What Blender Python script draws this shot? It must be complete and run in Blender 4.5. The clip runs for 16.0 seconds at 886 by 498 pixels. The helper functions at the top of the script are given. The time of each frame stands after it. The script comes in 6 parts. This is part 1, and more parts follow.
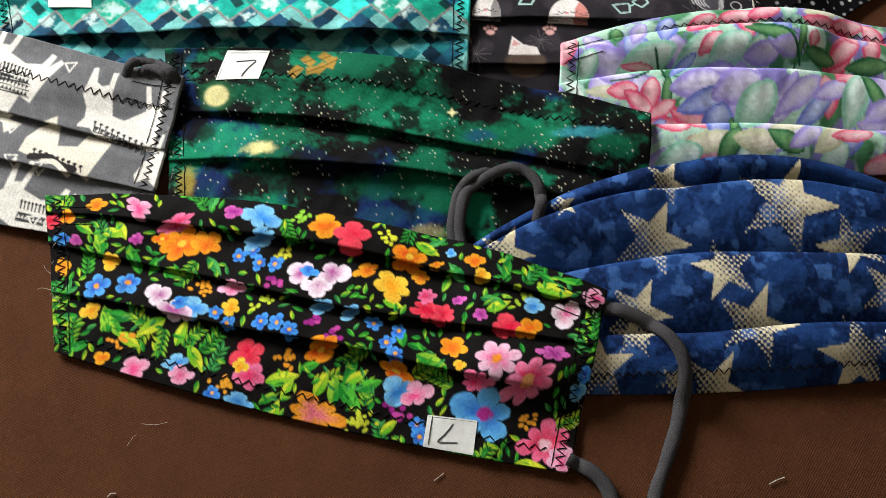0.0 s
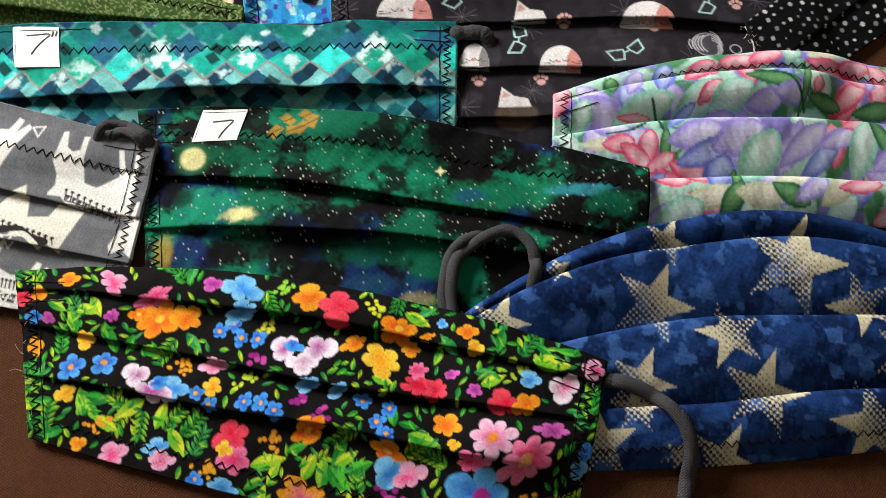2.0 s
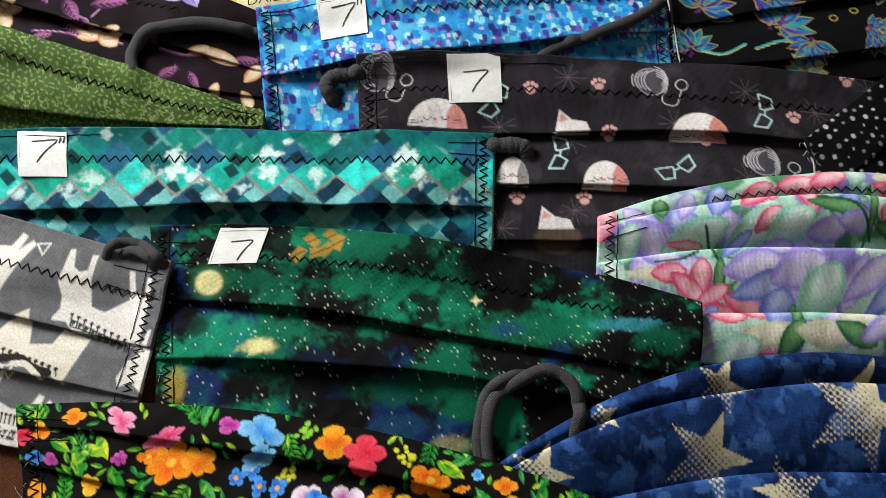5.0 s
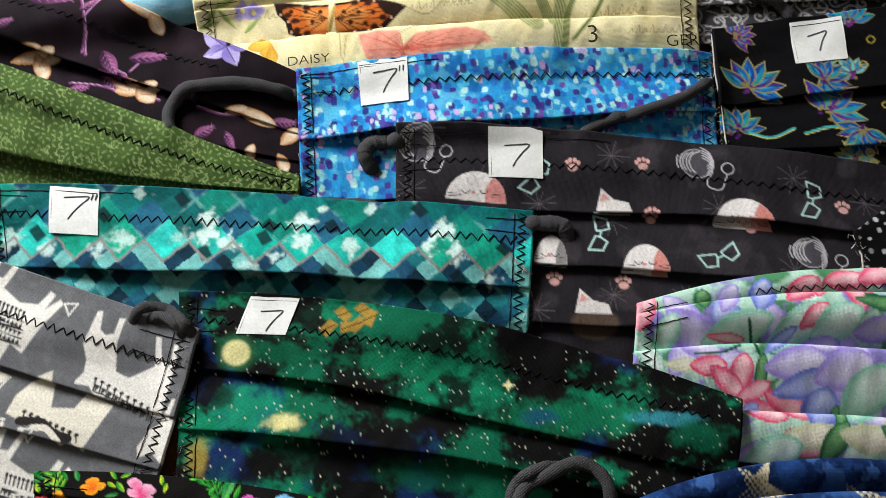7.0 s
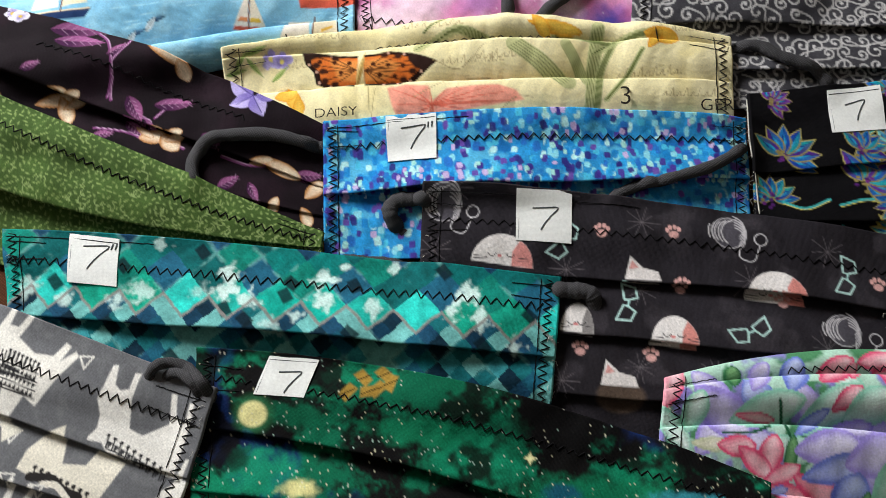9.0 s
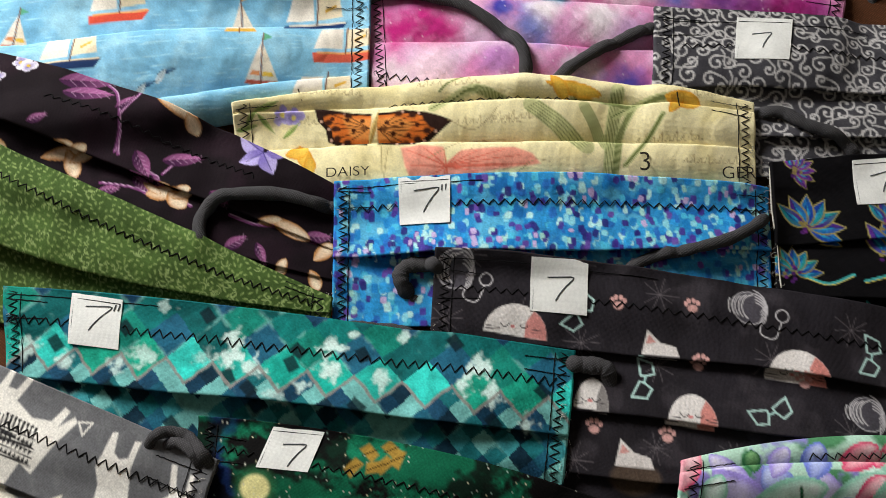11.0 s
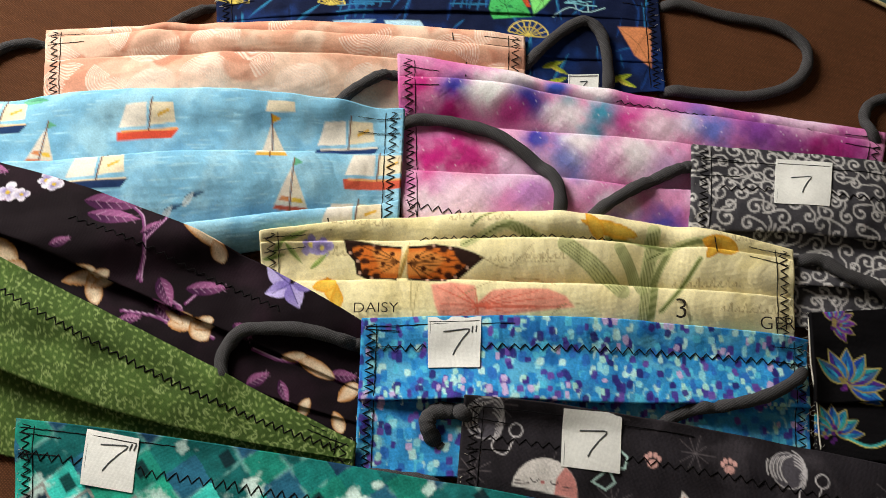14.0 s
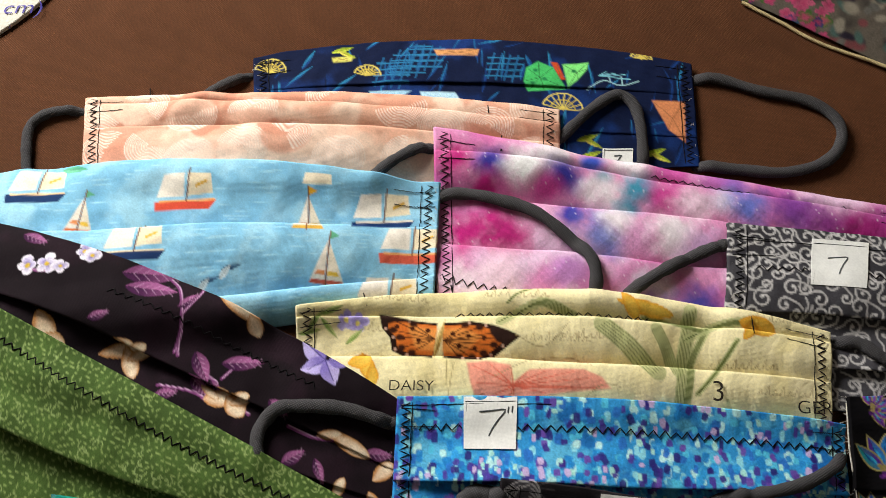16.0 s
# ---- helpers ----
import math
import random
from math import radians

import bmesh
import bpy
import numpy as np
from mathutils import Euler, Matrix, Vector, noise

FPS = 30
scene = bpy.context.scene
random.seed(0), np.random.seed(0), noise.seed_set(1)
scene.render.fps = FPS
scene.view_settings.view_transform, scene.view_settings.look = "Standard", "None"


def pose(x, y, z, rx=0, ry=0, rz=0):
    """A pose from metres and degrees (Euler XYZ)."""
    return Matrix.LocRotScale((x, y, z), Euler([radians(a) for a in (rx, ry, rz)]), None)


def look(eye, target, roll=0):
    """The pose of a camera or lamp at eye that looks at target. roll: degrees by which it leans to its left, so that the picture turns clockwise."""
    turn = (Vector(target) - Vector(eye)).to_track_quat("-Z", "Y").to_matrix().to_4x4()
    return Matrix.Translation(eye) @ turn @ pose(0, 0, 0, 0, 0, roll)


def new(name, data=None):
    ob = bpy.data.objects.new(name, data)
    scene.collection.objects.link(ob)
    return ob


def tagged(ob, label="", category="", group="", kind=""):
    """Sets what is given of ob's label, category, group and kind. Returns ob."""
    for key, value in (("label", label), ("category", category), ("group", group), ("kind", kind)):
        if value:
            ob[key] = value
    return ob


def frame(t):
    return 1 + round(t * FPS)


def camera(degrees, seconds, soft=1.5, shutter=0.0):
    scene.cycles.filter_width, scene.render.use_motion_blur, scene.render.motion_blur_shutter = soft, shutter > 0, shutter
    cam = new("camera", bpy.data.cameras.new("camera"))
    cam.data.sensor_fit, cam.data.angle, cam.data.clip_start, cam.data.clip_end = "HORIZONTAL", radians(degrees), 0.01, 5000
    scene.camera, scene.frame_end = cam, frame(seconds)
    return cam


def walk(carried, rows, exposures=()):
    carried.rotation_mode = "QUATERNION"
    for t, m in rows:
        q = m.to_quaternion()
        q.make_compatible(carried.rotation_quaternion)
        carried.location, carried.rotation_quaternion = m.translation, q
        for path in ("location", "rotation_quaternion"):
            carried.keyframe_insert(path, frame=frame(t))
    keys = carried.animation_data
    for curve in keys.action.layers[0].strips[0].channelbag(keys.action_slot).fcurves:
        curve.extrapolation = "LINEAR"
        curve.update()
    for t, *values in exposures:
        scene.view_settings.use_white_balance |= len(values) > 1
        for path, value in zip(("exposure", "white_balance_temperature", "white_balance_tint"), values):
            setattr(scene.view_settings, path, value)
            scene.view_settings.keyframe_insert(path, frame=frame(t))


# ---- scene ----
cam = camera(56.0, 16.0, 0.9)
PATH = [
    (0, (0.001, 0.014, 0.256), (-0.006, 0.626, -1.648), -0.7),
    (0.5, (0.002, 0.019, 0.255), (0.001, 0.624, -1.651), -0.7),
    (1, (0.003, 0.025, 0.253), (-0.004, 0.628, -1.654), -1.6),
    (1.5, (0.004, 0.033, 0.252), (-0.003, 0.633, -1.656), -1.9),
    (2, (0.004, 0.041, 0.251), (-0.001, 0.631, -1.66), -1.9),
    (2.5, (0.003, 0.047, 0.249), (0.0, 0.635, -1.663), -1.7),
    (3, (0.0, 0.056, 0.247), (0.0, 0.633, -1.668), -1.4),
    (3.5, (-0.001, 0.064, 0.245), (-0.001, 0.641, -1.67), -1.3),
    (4, (-0.003, 0.072, 0.245), (-0.001, 0.654, -1.669), -1.0),
    (6.5, (-0.009, 0.1, 0.242), (-0.049, 0.717, -1.66), -2.3),
    (7, (-0.012, 0.105, 0.244), (-0.055, 0.732, -1.655), -1.7),
    (7.5, (-0.013, 0.109, 0.244), (-0.063, 0.744, -1.652), -1.6),
    (8, (-0.015, 0.111, 0.244), (-0.066, 0.763, -1.647), -1.1),
    (8.5, (-0.017, 0.116, 0.245), (-0.071, 0.764, -1.647), -0.9),
    (9, (-0.018, 0.121, 0.244), (-0.082, 0.774, -1.645), -1.3),
    (11.5, (-0.024, 0.145, 0.243), (-0.104, 0.831, -1.634), -0.8),
    (12, (-0.026, 0.152, 0.244), (-0.105, 0.846, -1.63), -0.5),
    (12.5, (-0.025, 0.159, 0.244), (-0.106, 0.865, -1.626), -0.3),
    (13, (-0.026, 0.165, 0.244), (-0.108, 0.889, -1.618), 0.2),
    (13.5, (-0.032, 0.168, 0.247), (-0.116, 0.907, -1.61), 0.7),
    (14, (-0.035, 0.17, 0.248), (-0.122, 0.933, -1.599), 1.2),
    (14.5, (-0.037, 0.175, 0.25), (-0.125, 0.945, -1.594), 1.5),
    (15, (-0.04, 0.178, 0.251), (-0.132, 0.962, -1.587), 1.7),
    (15.5, (-0.041, 0.182, 0.253), (-0.142, 0.981, -1.578), 1.2),
    (16, (-0.046, 0.184, 0.255), (-0.16, 0.996, -1.569), 0.6),
]
walk(cam, [(t, look(eye, target, roll)) for t, eye, target, roll in PATH],
     [(0.0, 0.78, 6500, 10), (4.0, 0.5, 6500, 10), (7.0, 0.42, 6350, 10), (9.0, 0.26, 6350, 10), (11.5, 0.08, 6800, 10),
      (12.5, 0.0, 7150, 10), (14.0, 0.02, 7050, 10), (16.0, 0.08, 6800, 10)])

KEY_POWER, FILL_POWER = 8.8, 0.6

# ---- world and light ----
world = bpy.data.worlds.new("room_light")
scene.world = world
world.use_nodes = True
sky = world.node_tree.nodes.new("ShaderNodeTexSky")
sky.sky_type, sky.sun_disc, sky.sun_elevation, sky.sun_rotation = "NISHITA", False, radians(35), radians(0)
world.node_tree.links.new(sky.outputs[0], world.node_tree.nodes["Background"].inputs[0])
world.node_tree.nodes["Background"].inputs[1].default_value = 0.1


def area_light(name, eye, target, power, sx, sy, colour):
    lamp = bpy.data.lights.new(name, "AREA")
    lamp.shape, lamp.size, lamp.size_y, lamp.energy, lamp.color = "RECTANGLE", sx, sy, power, colour
    ob = new(name, lamp)
    ob.matrix_world = look(eye, target)
    return ob


# unseen key light, set far left to suit the way the folds' shadows fall
area_light("key_light", (-0.53, 0.66, 0.37), (-0.02, 0.24, 0.0), KEY_POWER, 0.3, 0.3, (1.0, 0.985, 0.965))
# weak overhead fill, added to lift the shadows; no known lamp hangs here
area_light("overhead_fill", (0.1, 0.1, 1.62), (0.1, 0.1, 0.0), FILL_POWER, 0.45, 0.45, (1.0, 0.95, 0.87))


# ---- small tools ----
def lin(c):
    """A colour from #rrggbb to linear values."""
    v = np.array([int(c[i:i + 2], 16) for i in (1, 3, 5)]) / 255.0
    return np.where(v <= 0.04045, v / 12.92, ((v + 0.055) / 1.055) ** 2.4)


def nodes_of(name):
    mat = bpy.data.materials.new(name)
    mat.use_nodes = True
    return mat, mat.node_tree.nodes, mat.node_tree.links, mat.node_tree.nodes["Principled BSDF"]


def weave_bump(nt, links, bsdf, angle, size, depth, soft):
    """Crossing threads, with slow unevenness over them."""
    co = nt.new("ShaderNodeTexCoord")
    mp = nt.new("ShaderNodeMapping")
    mp.inputs["Rotation"].default_value[2] = angle
    links.new(co.outputs["Object"], mp.inputs["Vector"])
    waves = []
    for axis in "XY":
        w = nt.new("ShaderNodeTexWave")
        w.bands_direction = axis
        w.inputs["Scale"].default_value = 0.314 / size
        w.inputs["Distortion"].default_value = 1.6
        w.inputs["Detail"].default_value = 1
        links.new(mp.outputs[0], w.inputs["Vector"])
        waves.append(w)
    mul = nt.new("ShaderNodeMath")
    mul.operation = "MULTIPLY"
    links.new(waves[0].outputs["Fac"], mul.inputs[0])
    links.new(waves[1].outputs["Fac"], mul.inputs[1])
    slow = nt.new("ShaderNodeTexNoise")
    slow.inputs["Scale"].default_value = 140
    slow.inputs["Detail"].default_value = 4
    links.new(mp.outputs[0], slow.inputs["Vector"])
    b1 = nt.new("ShaderNodeBump")
    b1.inputs["Strength"].default_value, b1.inputs["Distance"].default_value = 0.7, depth
    links.new(mul.outputs[0], b1.inputs["Height"])
    b2 = nt.new("ShaderNodeBump")
    b2.inputs["Strength"].default_value, b2.inputs["Distance"].default_value = 0.6, soft
    links.new(slow.outputs["Fac"], b2.inputs["Height"])
    links.new(b1.outputs[0], b2.inputs["Normal"])
    links.new(b2.outputs[0], bsdf.inputs["Normal"])
    return mul, slow, mp


def tint(nt, links, colour, factor, low, high):
    """colour times a grey that runs from low to high with factor."""
    ramp = nt.new("ShaderNodeMapRange")
    ramp.inputs["To Min"].default_value, ramp.inputs["To Max"].default_value = low, high
    links.new(factor, ramp.inputs["Value"])
    mix = nt.new("ShaderNodeMix")
    mix.data_type, mix.blend_type = "RGBA", "MULTIPLY"
    mix.inputs["Factor"].default_value = 1
    links.new(colour, mix.inputs["A"])
    links.new(ramp.outputs[0], mix.inputs["B"])
    return mix.outputs["Result"]


def printed_cotton(name, angle=0.0, size=0.00036, low=0.72):
    """Plain-weave cotton whose dyed print is stored in the mesh's colours."""
    mat, nt, links, bsdf = nodes_of(name)
    mul, slow, mp = weave_bump(nt, links, bsdf, angle, size, 0.00005, 0.0004)
    at = nt.new("ShaderNodeVertexColor")
    at.layer_name = "print"
    fine = nt.new("ShaderNodeTexNoise")
    fine.inputs["Scale"].default_value, fine.inputs["Detail"].default_value = 1700, 2
    links.new(mp.outputs[0], fine.inputs["Vector"])
    out = tint(nt, links, at.outputs["Color"], mul.outputs[0], 0.95, 1.04)
    out = tint(nt, links, out, fine.outputs["Fac"], low - 0.04, 1.24)
    out = tint(nt, links, out, slow.outputs["Fac"], 0.86, 1.1)
    links.new(out, bsdf.inputs["Base Color"])
    bsdf.inputs["Roughness"].default_value = 0.85
    bsdf.inputs["Specular IOR Level"].default_value = 0.1
    return mat


def plain_cloth(name, colour, other, angle, size, depth, rough=0.9, low=0.6, soft=0.0004):
    mat, nt, links, bsdf = nodes_of(name)
    mul, slow, mp = weave_bump(nt, links, bsdf, angle, size, depth, soft)
    mix = nt.new("ShaderNodeMix")
    mix.data_type = "RGBA"
    mix.inputs["A"].default_value, mix.inputs["B"].default_value = (*lin(colour), 1), (*lin(other), 1)
    big = nt.new("ShaderNodeTexNoise")
    big.inputs["Scale"].default_value, big.inputs["Detail"].default_value = 28, 5
    links.new(mp.outputs[0], big.inputs["Vector"])
    links.new(big.outputs["Fac"], mix.inputs["Factor"])
    out = tint(nt, links, mix.outputs["Result"], mul.outputs[0], low, 1.15)
    fine = nt.new("ShaderNodeTexNoise")
    fine.inputs["Scale"].default_value, fine.inputs["Detail"].default_value = 1300, 2
    links.new(mp.outputs[0], fine.inputs["Vector"])
    out = tint(nt, links, out, fine.outputs["Fac"], 0.55 + 0.45 * max(0.0, min(1.0, (low - 0.8) * 5)), 1.35 - 0.35 * max(0.0, min(1.0, (low - 0.8) * 5)))
    out = tint(nt, links, out, slow.outputs["Fac"], 0.8, 1.15)
    links.new(out, bsdf.inputs["Base Color"])
    bsdf.inputs["Roughness"].default_value = rough
    bsdf.inputs["Specular IOR Level"].default_value = 0.1
    return mat


def mesh_ob(name, verts, faces, mat, parent=None, label=""):
    """One mesh object; verts in world metres, held relative to the parent."""
    off = parent["at"] if parent is not None and "at" in parent else (0, 0, 0)
    me = bpy.data.meshes.new(name)
    v = np.asarray(verts, dtype=np.float64) - np.array(off)
    f = np.asarray(faces, dtype=np.int32)
    me.vertices.add(len(v))
    me.vertices.foreach_set("co", v.astype(np.float32).ravel())
    me.loops.add(f.size)
    me.loops.foreach_set("vertex_index", f.ravel())
    me.polygons.add(len(f))
    me.polygons.foreach_set("loop_start", np.arange(0, f.size, f.shape[1], dtype=np.int32))
    me.polygons.foreach_set("use_smooth", np.ones(len(f), dtype=bool))
    me.update(calc_edges=True)
    me.materials.append(mat)
    ob = new(name, me)
    if parent is not None:
        ob.parent = parent
        ob["at"] = off
    if label:
        tagged(ob, label)
    return ob


def grid_faces(rows, cols):
    i = np.arange((rows - 1) * (cols - 1))
    a = (i // (cols - 1)) * cols + i % (cols - 1)
    return np.stack((a, a + cols, a + cols + 1, a + 1), 1)


def thing(name, at, label, category, group=""):
    ob = new(name)
    ob.location = at
    ob["at"] = at
    ob.empty_display_size = 0.01
    return tagged(ob, label, category, group)


def smooth_line(points, n):
    """n points on a Catmull-Rom line through the given ones."""
    p = np.array(points, dtype=float)
    p = np.vstack((2 * p[0] - p[1], p, 2 * p[-1] - p[-2]))
    out = []
    for t in np.linspace(0, len(p) - 3 - 1e-6, n):
        i, f = int(t), t - int(t)
        a, b, c, d = p[i:i + 4]
        out.append(0.5 * (2 * b + (c - a) * f + (2 * a - 5 * b + 4 * c - d) * f ** 2 + (3 * b - a - 3 * c + d) * f ** 3))
    return np.array(out)


def tube(points, radius, sides=8, flat=1.0):
    """Verts and faces of a round or flattened tube along points (metres)."""
    p = np.asarray(points)
    t = np.gradient(p, axis=0)
    t /= np.linalg.norm(t, axis=1)[:, None] + 1e-12
    s = np.cross(t, (0, 0, 1.0))
    s /= np.linalg.norm(s, axis=1)[:, None] + 1e-12
    u = np.cross(s, t)
    a = np.linspace(0, 2 * np.pi, sides, endpoint=False)
    r = np.broadcast_to(np.asarray(radius, dtype=float), (len(p),))[:, None, None]
    ring = p[:, None] + r * (s[:, None] * np.cos(a)[None, :, None] + flat * u[:, None] * np.sin(a)[None, :, None])
    n = len(p)
    i = np.arange((n - 1) * sides)
    k, j = i // sides, i % sides
    f = np.stack((k * sides + j, k * sides + (j + 1) % sides, (k + 1) * sides + (j + 1) % sides, (k + 1) * sides + j), 1)
    return ring.reshape(-1, 3), f


# ---- the height of the pile so far: each mask lies on what is under it ----
TABLE = -0.0035
GX0, GY0, GN, GM = -320, -40, 640, 520
pile = np.full((GM, GN), TABLE)


calm = {}


def pile_at(x, y, field):
    gx, gy = np.clip(x * 1000 - GX0, 0, GN - 2), np.clip(y * 1000 - GY0, 0, GM - 2)
    i, j = gx.astype(int), gy.astype(int)
    fx, fy = gx - i, gy - j
    return (field[j, i] * (1 - fx) + field[j, i + 1] * fx) * (1 - fy) + (field[j + 1, i] * (1 - fx) + field[j + 1, i + 1] * fx) * fy


def raise_pile(x, y, z):
    i = np.clip(np.round(x * 1000 - GX0).astype(int), 0, GN - 1)
    j = np.clip(np.round(y * 1000 - GY0).astype(int), 0, GM - 1)
    np.maximum.at(pile, (j.ravel(), i.ravel()), z.ravel())
    calm.clear()


def shifted(f, dy, dx):
    return np.roll(np.roll(f, dy, 0), dx, 1)


def draped():
    """The pile as a cloth laid over it would bridge it."""
    top = pile.copy()
    for _ in range(2):
        top = np.max([shifted(top, a, b) for a in (-1, 0, 1) for b in (-1, 0, 1)], axis=0)
    soft = top
    for k in (2, 2, 1, 1, 2):
        soft = sum(shifted(soft, a, b) for a in (-k, 0, k) for b in (-k, 0, k)) / 9
    return soft + 0.0003


def calm_pile(over=False):
    """The pile's height without its grain, for what is sewn flat on a cloth."""
    if not calm:
        f = pile
        for k in (1, 1):
            f = sum(shifted(f, a, b) for a in (-k, 0, k) for b in (-k, 0, k)) / 9
        calm["low"] = f
        f = np.max([shifted(pile, a, b) for a in (-1, 0, 1) for b in (-1, 0, 1)], axis=0)
        for k in (1, 1, 1):
            f = sum(shifted(f, a, b) for a in (-k, 0, k) for b in (-k, 0, k)) / 9
        calm["high"] = f
    return calm["high" if over else "low"]


def ripple(x, y, seed, scale):
    """Cheap smooth unevenness, about -1 to 1, at a scale in metres."""
    g = np.random.default_rng(seed)
    out = 0
    for k in range(5):
        a, ph, f = g.uniform(0, 6.28), g.uniform(0, 6.28), (0.6 + 0.35 * k) / scale
        out = out + np.sin(6.28 * f * (x * np.cos(a) + y * np.sin(a)) + ph) / (1 + 0.4 * k)
    return out / 2.6


class Sheet:
    """Where a mask's cloth lies: corners in mm, bows of its long edges, folds as fractions from the top edge at three places."""

    def __init__(self, corners, bows, folds, seed):
        self.c = np.array(corners, dtype=float) / 1000
        self.b = np.array(bows) / 1000
        self.f, self.seed = folds, seed

    def edge(self, i, j, bow, u):
        a, b = self.c[i], self.c[j]
        d = b - a
        n = np.array((-d[1], d[0])) / np.hypot(*d)
        return a + u[..., None] * d + n * (bow * 4 * u * (1 - u))[..., None]

    def plan(self, u, s):
        return self.edge(0, 1, self.b[0], u) * (1 - s[..., None]) + self.edge(3, 2, self.b[1], u) * s[..., None]

    def fold(self, k, u):
        if k == 0:
            return 0 * u
        if k > len(self.f):
            return 0 * u + 1
        a, m, b = self.f[k - 1]
        wob = 0.008 * np.sin(u * (9 + 2 * k) + self.seed + k * 2) * np.sin(np.pi * np.clip(u, 0, 1))
        return a * 2 * (u - 0.5) * (u - 1) + m * 4 * u * (1 - u) + b * 2 * u * (u - 0.5) + wob


cloth_top = {}


def mask_cloth(key, sheet, step, puff, parent, mat, paint, up=False, dye=0.05):
    """One pleated sheet: bands that run down to rounded folds, turn under, and come out again below; up: the folds face the top edge."""
    c = sheet.c
    length = np.hypot(*(c[1] - c[0]))
    height = 0.5 * (np.hypot(*(c[3] - c[0])) + np.hypot(*(c[2] - c[1])))
    nu = int(length / step) + 1
    u = np.linspace(0, 1, nu)
    bands = len(sheet.f) + 1
    tuck = 0.005 / height
    swell = 1.5 * puff * (0.14 + 0.86 * np.sin(np.pi * np.clip(u, 0.001, 0.999)) ** 0.75) * (1 + 0.25 * np.sin(u * 7 + sheet.seed))
    S, Z, shown = [], [], []

    def row(s, z, vis):
        S.append(s), Z.append(z), shown.append(vis)

    row(0 * u + 0.02, 0 * u - 0.0006, False)
    for k in range(bands):
        s0, s1 = sheet.fold(k, u), sheet.fold(k + 1, u)
        if up:
            s0, s1 = 1 - sheet.fold(bands - k, u), 1 - sheet.fold(bands - k - 1, u)
        start = s0 - (tuck if k else 0)
        n = max(4, int(np.max(s1 - start) * height / step))
        last = k == bands - 1
        low = 0.0003 if k else 0.0002
        for q in np.linspace(0, 1, n):
            s = start + (s1 - start) * q
            vq = np.clip((s - s0) / np.maximum(s1 - s0, 1e-4), 0, 1)
            z = low + (swell * (0.35 if last else 1.0)) * (0.25 * np.sin(np.pi * vq) + vq ** 1.4 * (0.1 if last else 1.0))
            if up:
                z = low + 1.25 * swell * (1.0 - (1.0 - vq) ** 2.1 - 0.12 * vq ** 6) * ((0.62 - 0.5 * vq ** 3) if last else 1.0)
            row(s, z, q > 0.0)
        if not last:
            r = 0.00045
            row(s1 + r / height, swell - 0.2 * r + low, True)
            row(s1 + 1.25 * r / height, swell - 0.9 * r + low, True)
            row(s1 + 0.6 * r / height, swell - 1.8 * r + low, False)
            row(s1 - 0.5 * tuck, 0.6 * swell, False)
    row(0 * u + 0.985, 0 * u - 0.0006, False)
    S, Z = np.array(S), np.array(Z)
    if up:
        S = 1 - S
    U = np.broadcast_to(u, S.shape).copy()
    xy = sheet.plan(U, S)
    field = draped()
    base = pile_at(xy[..., 0], xy[..., 1], field) + 0.0011 + 0.0018 * np.sin(np.pi * U) * np.sin(np.pi * np.clip(S, 0, 1))
    z = base + Z + 0.00045 * ripple(xy[..., 0], xy[..., 1], sheet.seed, 0.03) + 0.00022 * ripple(xy[..., 0], xy[..., 1], sheet.seed + 50, 0.011)
    # side hems turned down
    for i, j in ((0, 1), (-1, -2)):
        z[:, i] = z[:, j] - 0.0007
    co = np.dstack((xy, z))
    ok = np.array(shown)
    raise_pile(co[ok][..., 0], co[ok][..., 1], co[ok][..., 2])
    ob = mesh_ob("pleated_panel", co.reshape(-1, 3), grid_faces(*S.shape)[:, ::-1 if up else 1], mat, parent)
    me = ob.data
    # a wider printed width is gathered in the pleats: print coordinates in mm in plan
    X, Y = xy[..., 0].ravel() * 1000, xy[..., 1].ravel() * 1000
    col = np.ones((len(X), 4), dtype=np.float32)
    col[:, :3] = paint(X, Y, U.ravel(), S.ravel())
    # uneven take-up of the dye, thread by thread
    uneven = np.random.default_rng(sheet.seed).normal(1.0, dye, (len(X), 1))
    col[:, :3] = np.clip(col[:, :3] * np.clip(uneven, 0.7, 1.3), 0, 0.95)
    at = me.color_attributes.new("print", "FLOAT_COLOR", "POINT")
    at.data.foreach_set("color", col.ravel())
    cloth_top[key] = sheet
    return ob


# ---- dyed prints: motifs laid on a cloth's colours, places and sizes in mm ----
def value_noise(x, y, scale, seed, octaves=4):
    out, amp, tot = 0, 1.0, 0
    for o in range(octaves):
        g = np.random.default_rng(seed * 31 + o).random((128, 128))
        a, b = x / scale * 2 ** o + 37.3, y / scale * 2 ** o + 11.7
        i, j = np.floor(a).astype(int), np.floor(b).astype(int)
        fa, fb = a - i, b - j
        fa, fb = fa * fa * (3 - 2 * fa), fb * fb * (3 - 2 * fb)
        i0, i1, j0, j1 = i % 128, (i + 1) % 128, j % 128, (j + 1) % 128
        v = (g[j0, i0] * (1 - fa) + g[j0, i1] * fa) * (1 - fb) + (g[j1, i0] * (1 - fa) + g[j1, i1] * fa) * fb
        out, tot, amp = out + amp * v, tot + amp, amp * 0.5
    return out / tot


def ramp(v, a, b):
    t = np.clip((v - a) / (b - a), 0, 1)
    return t * t * (3 - 2 * t)


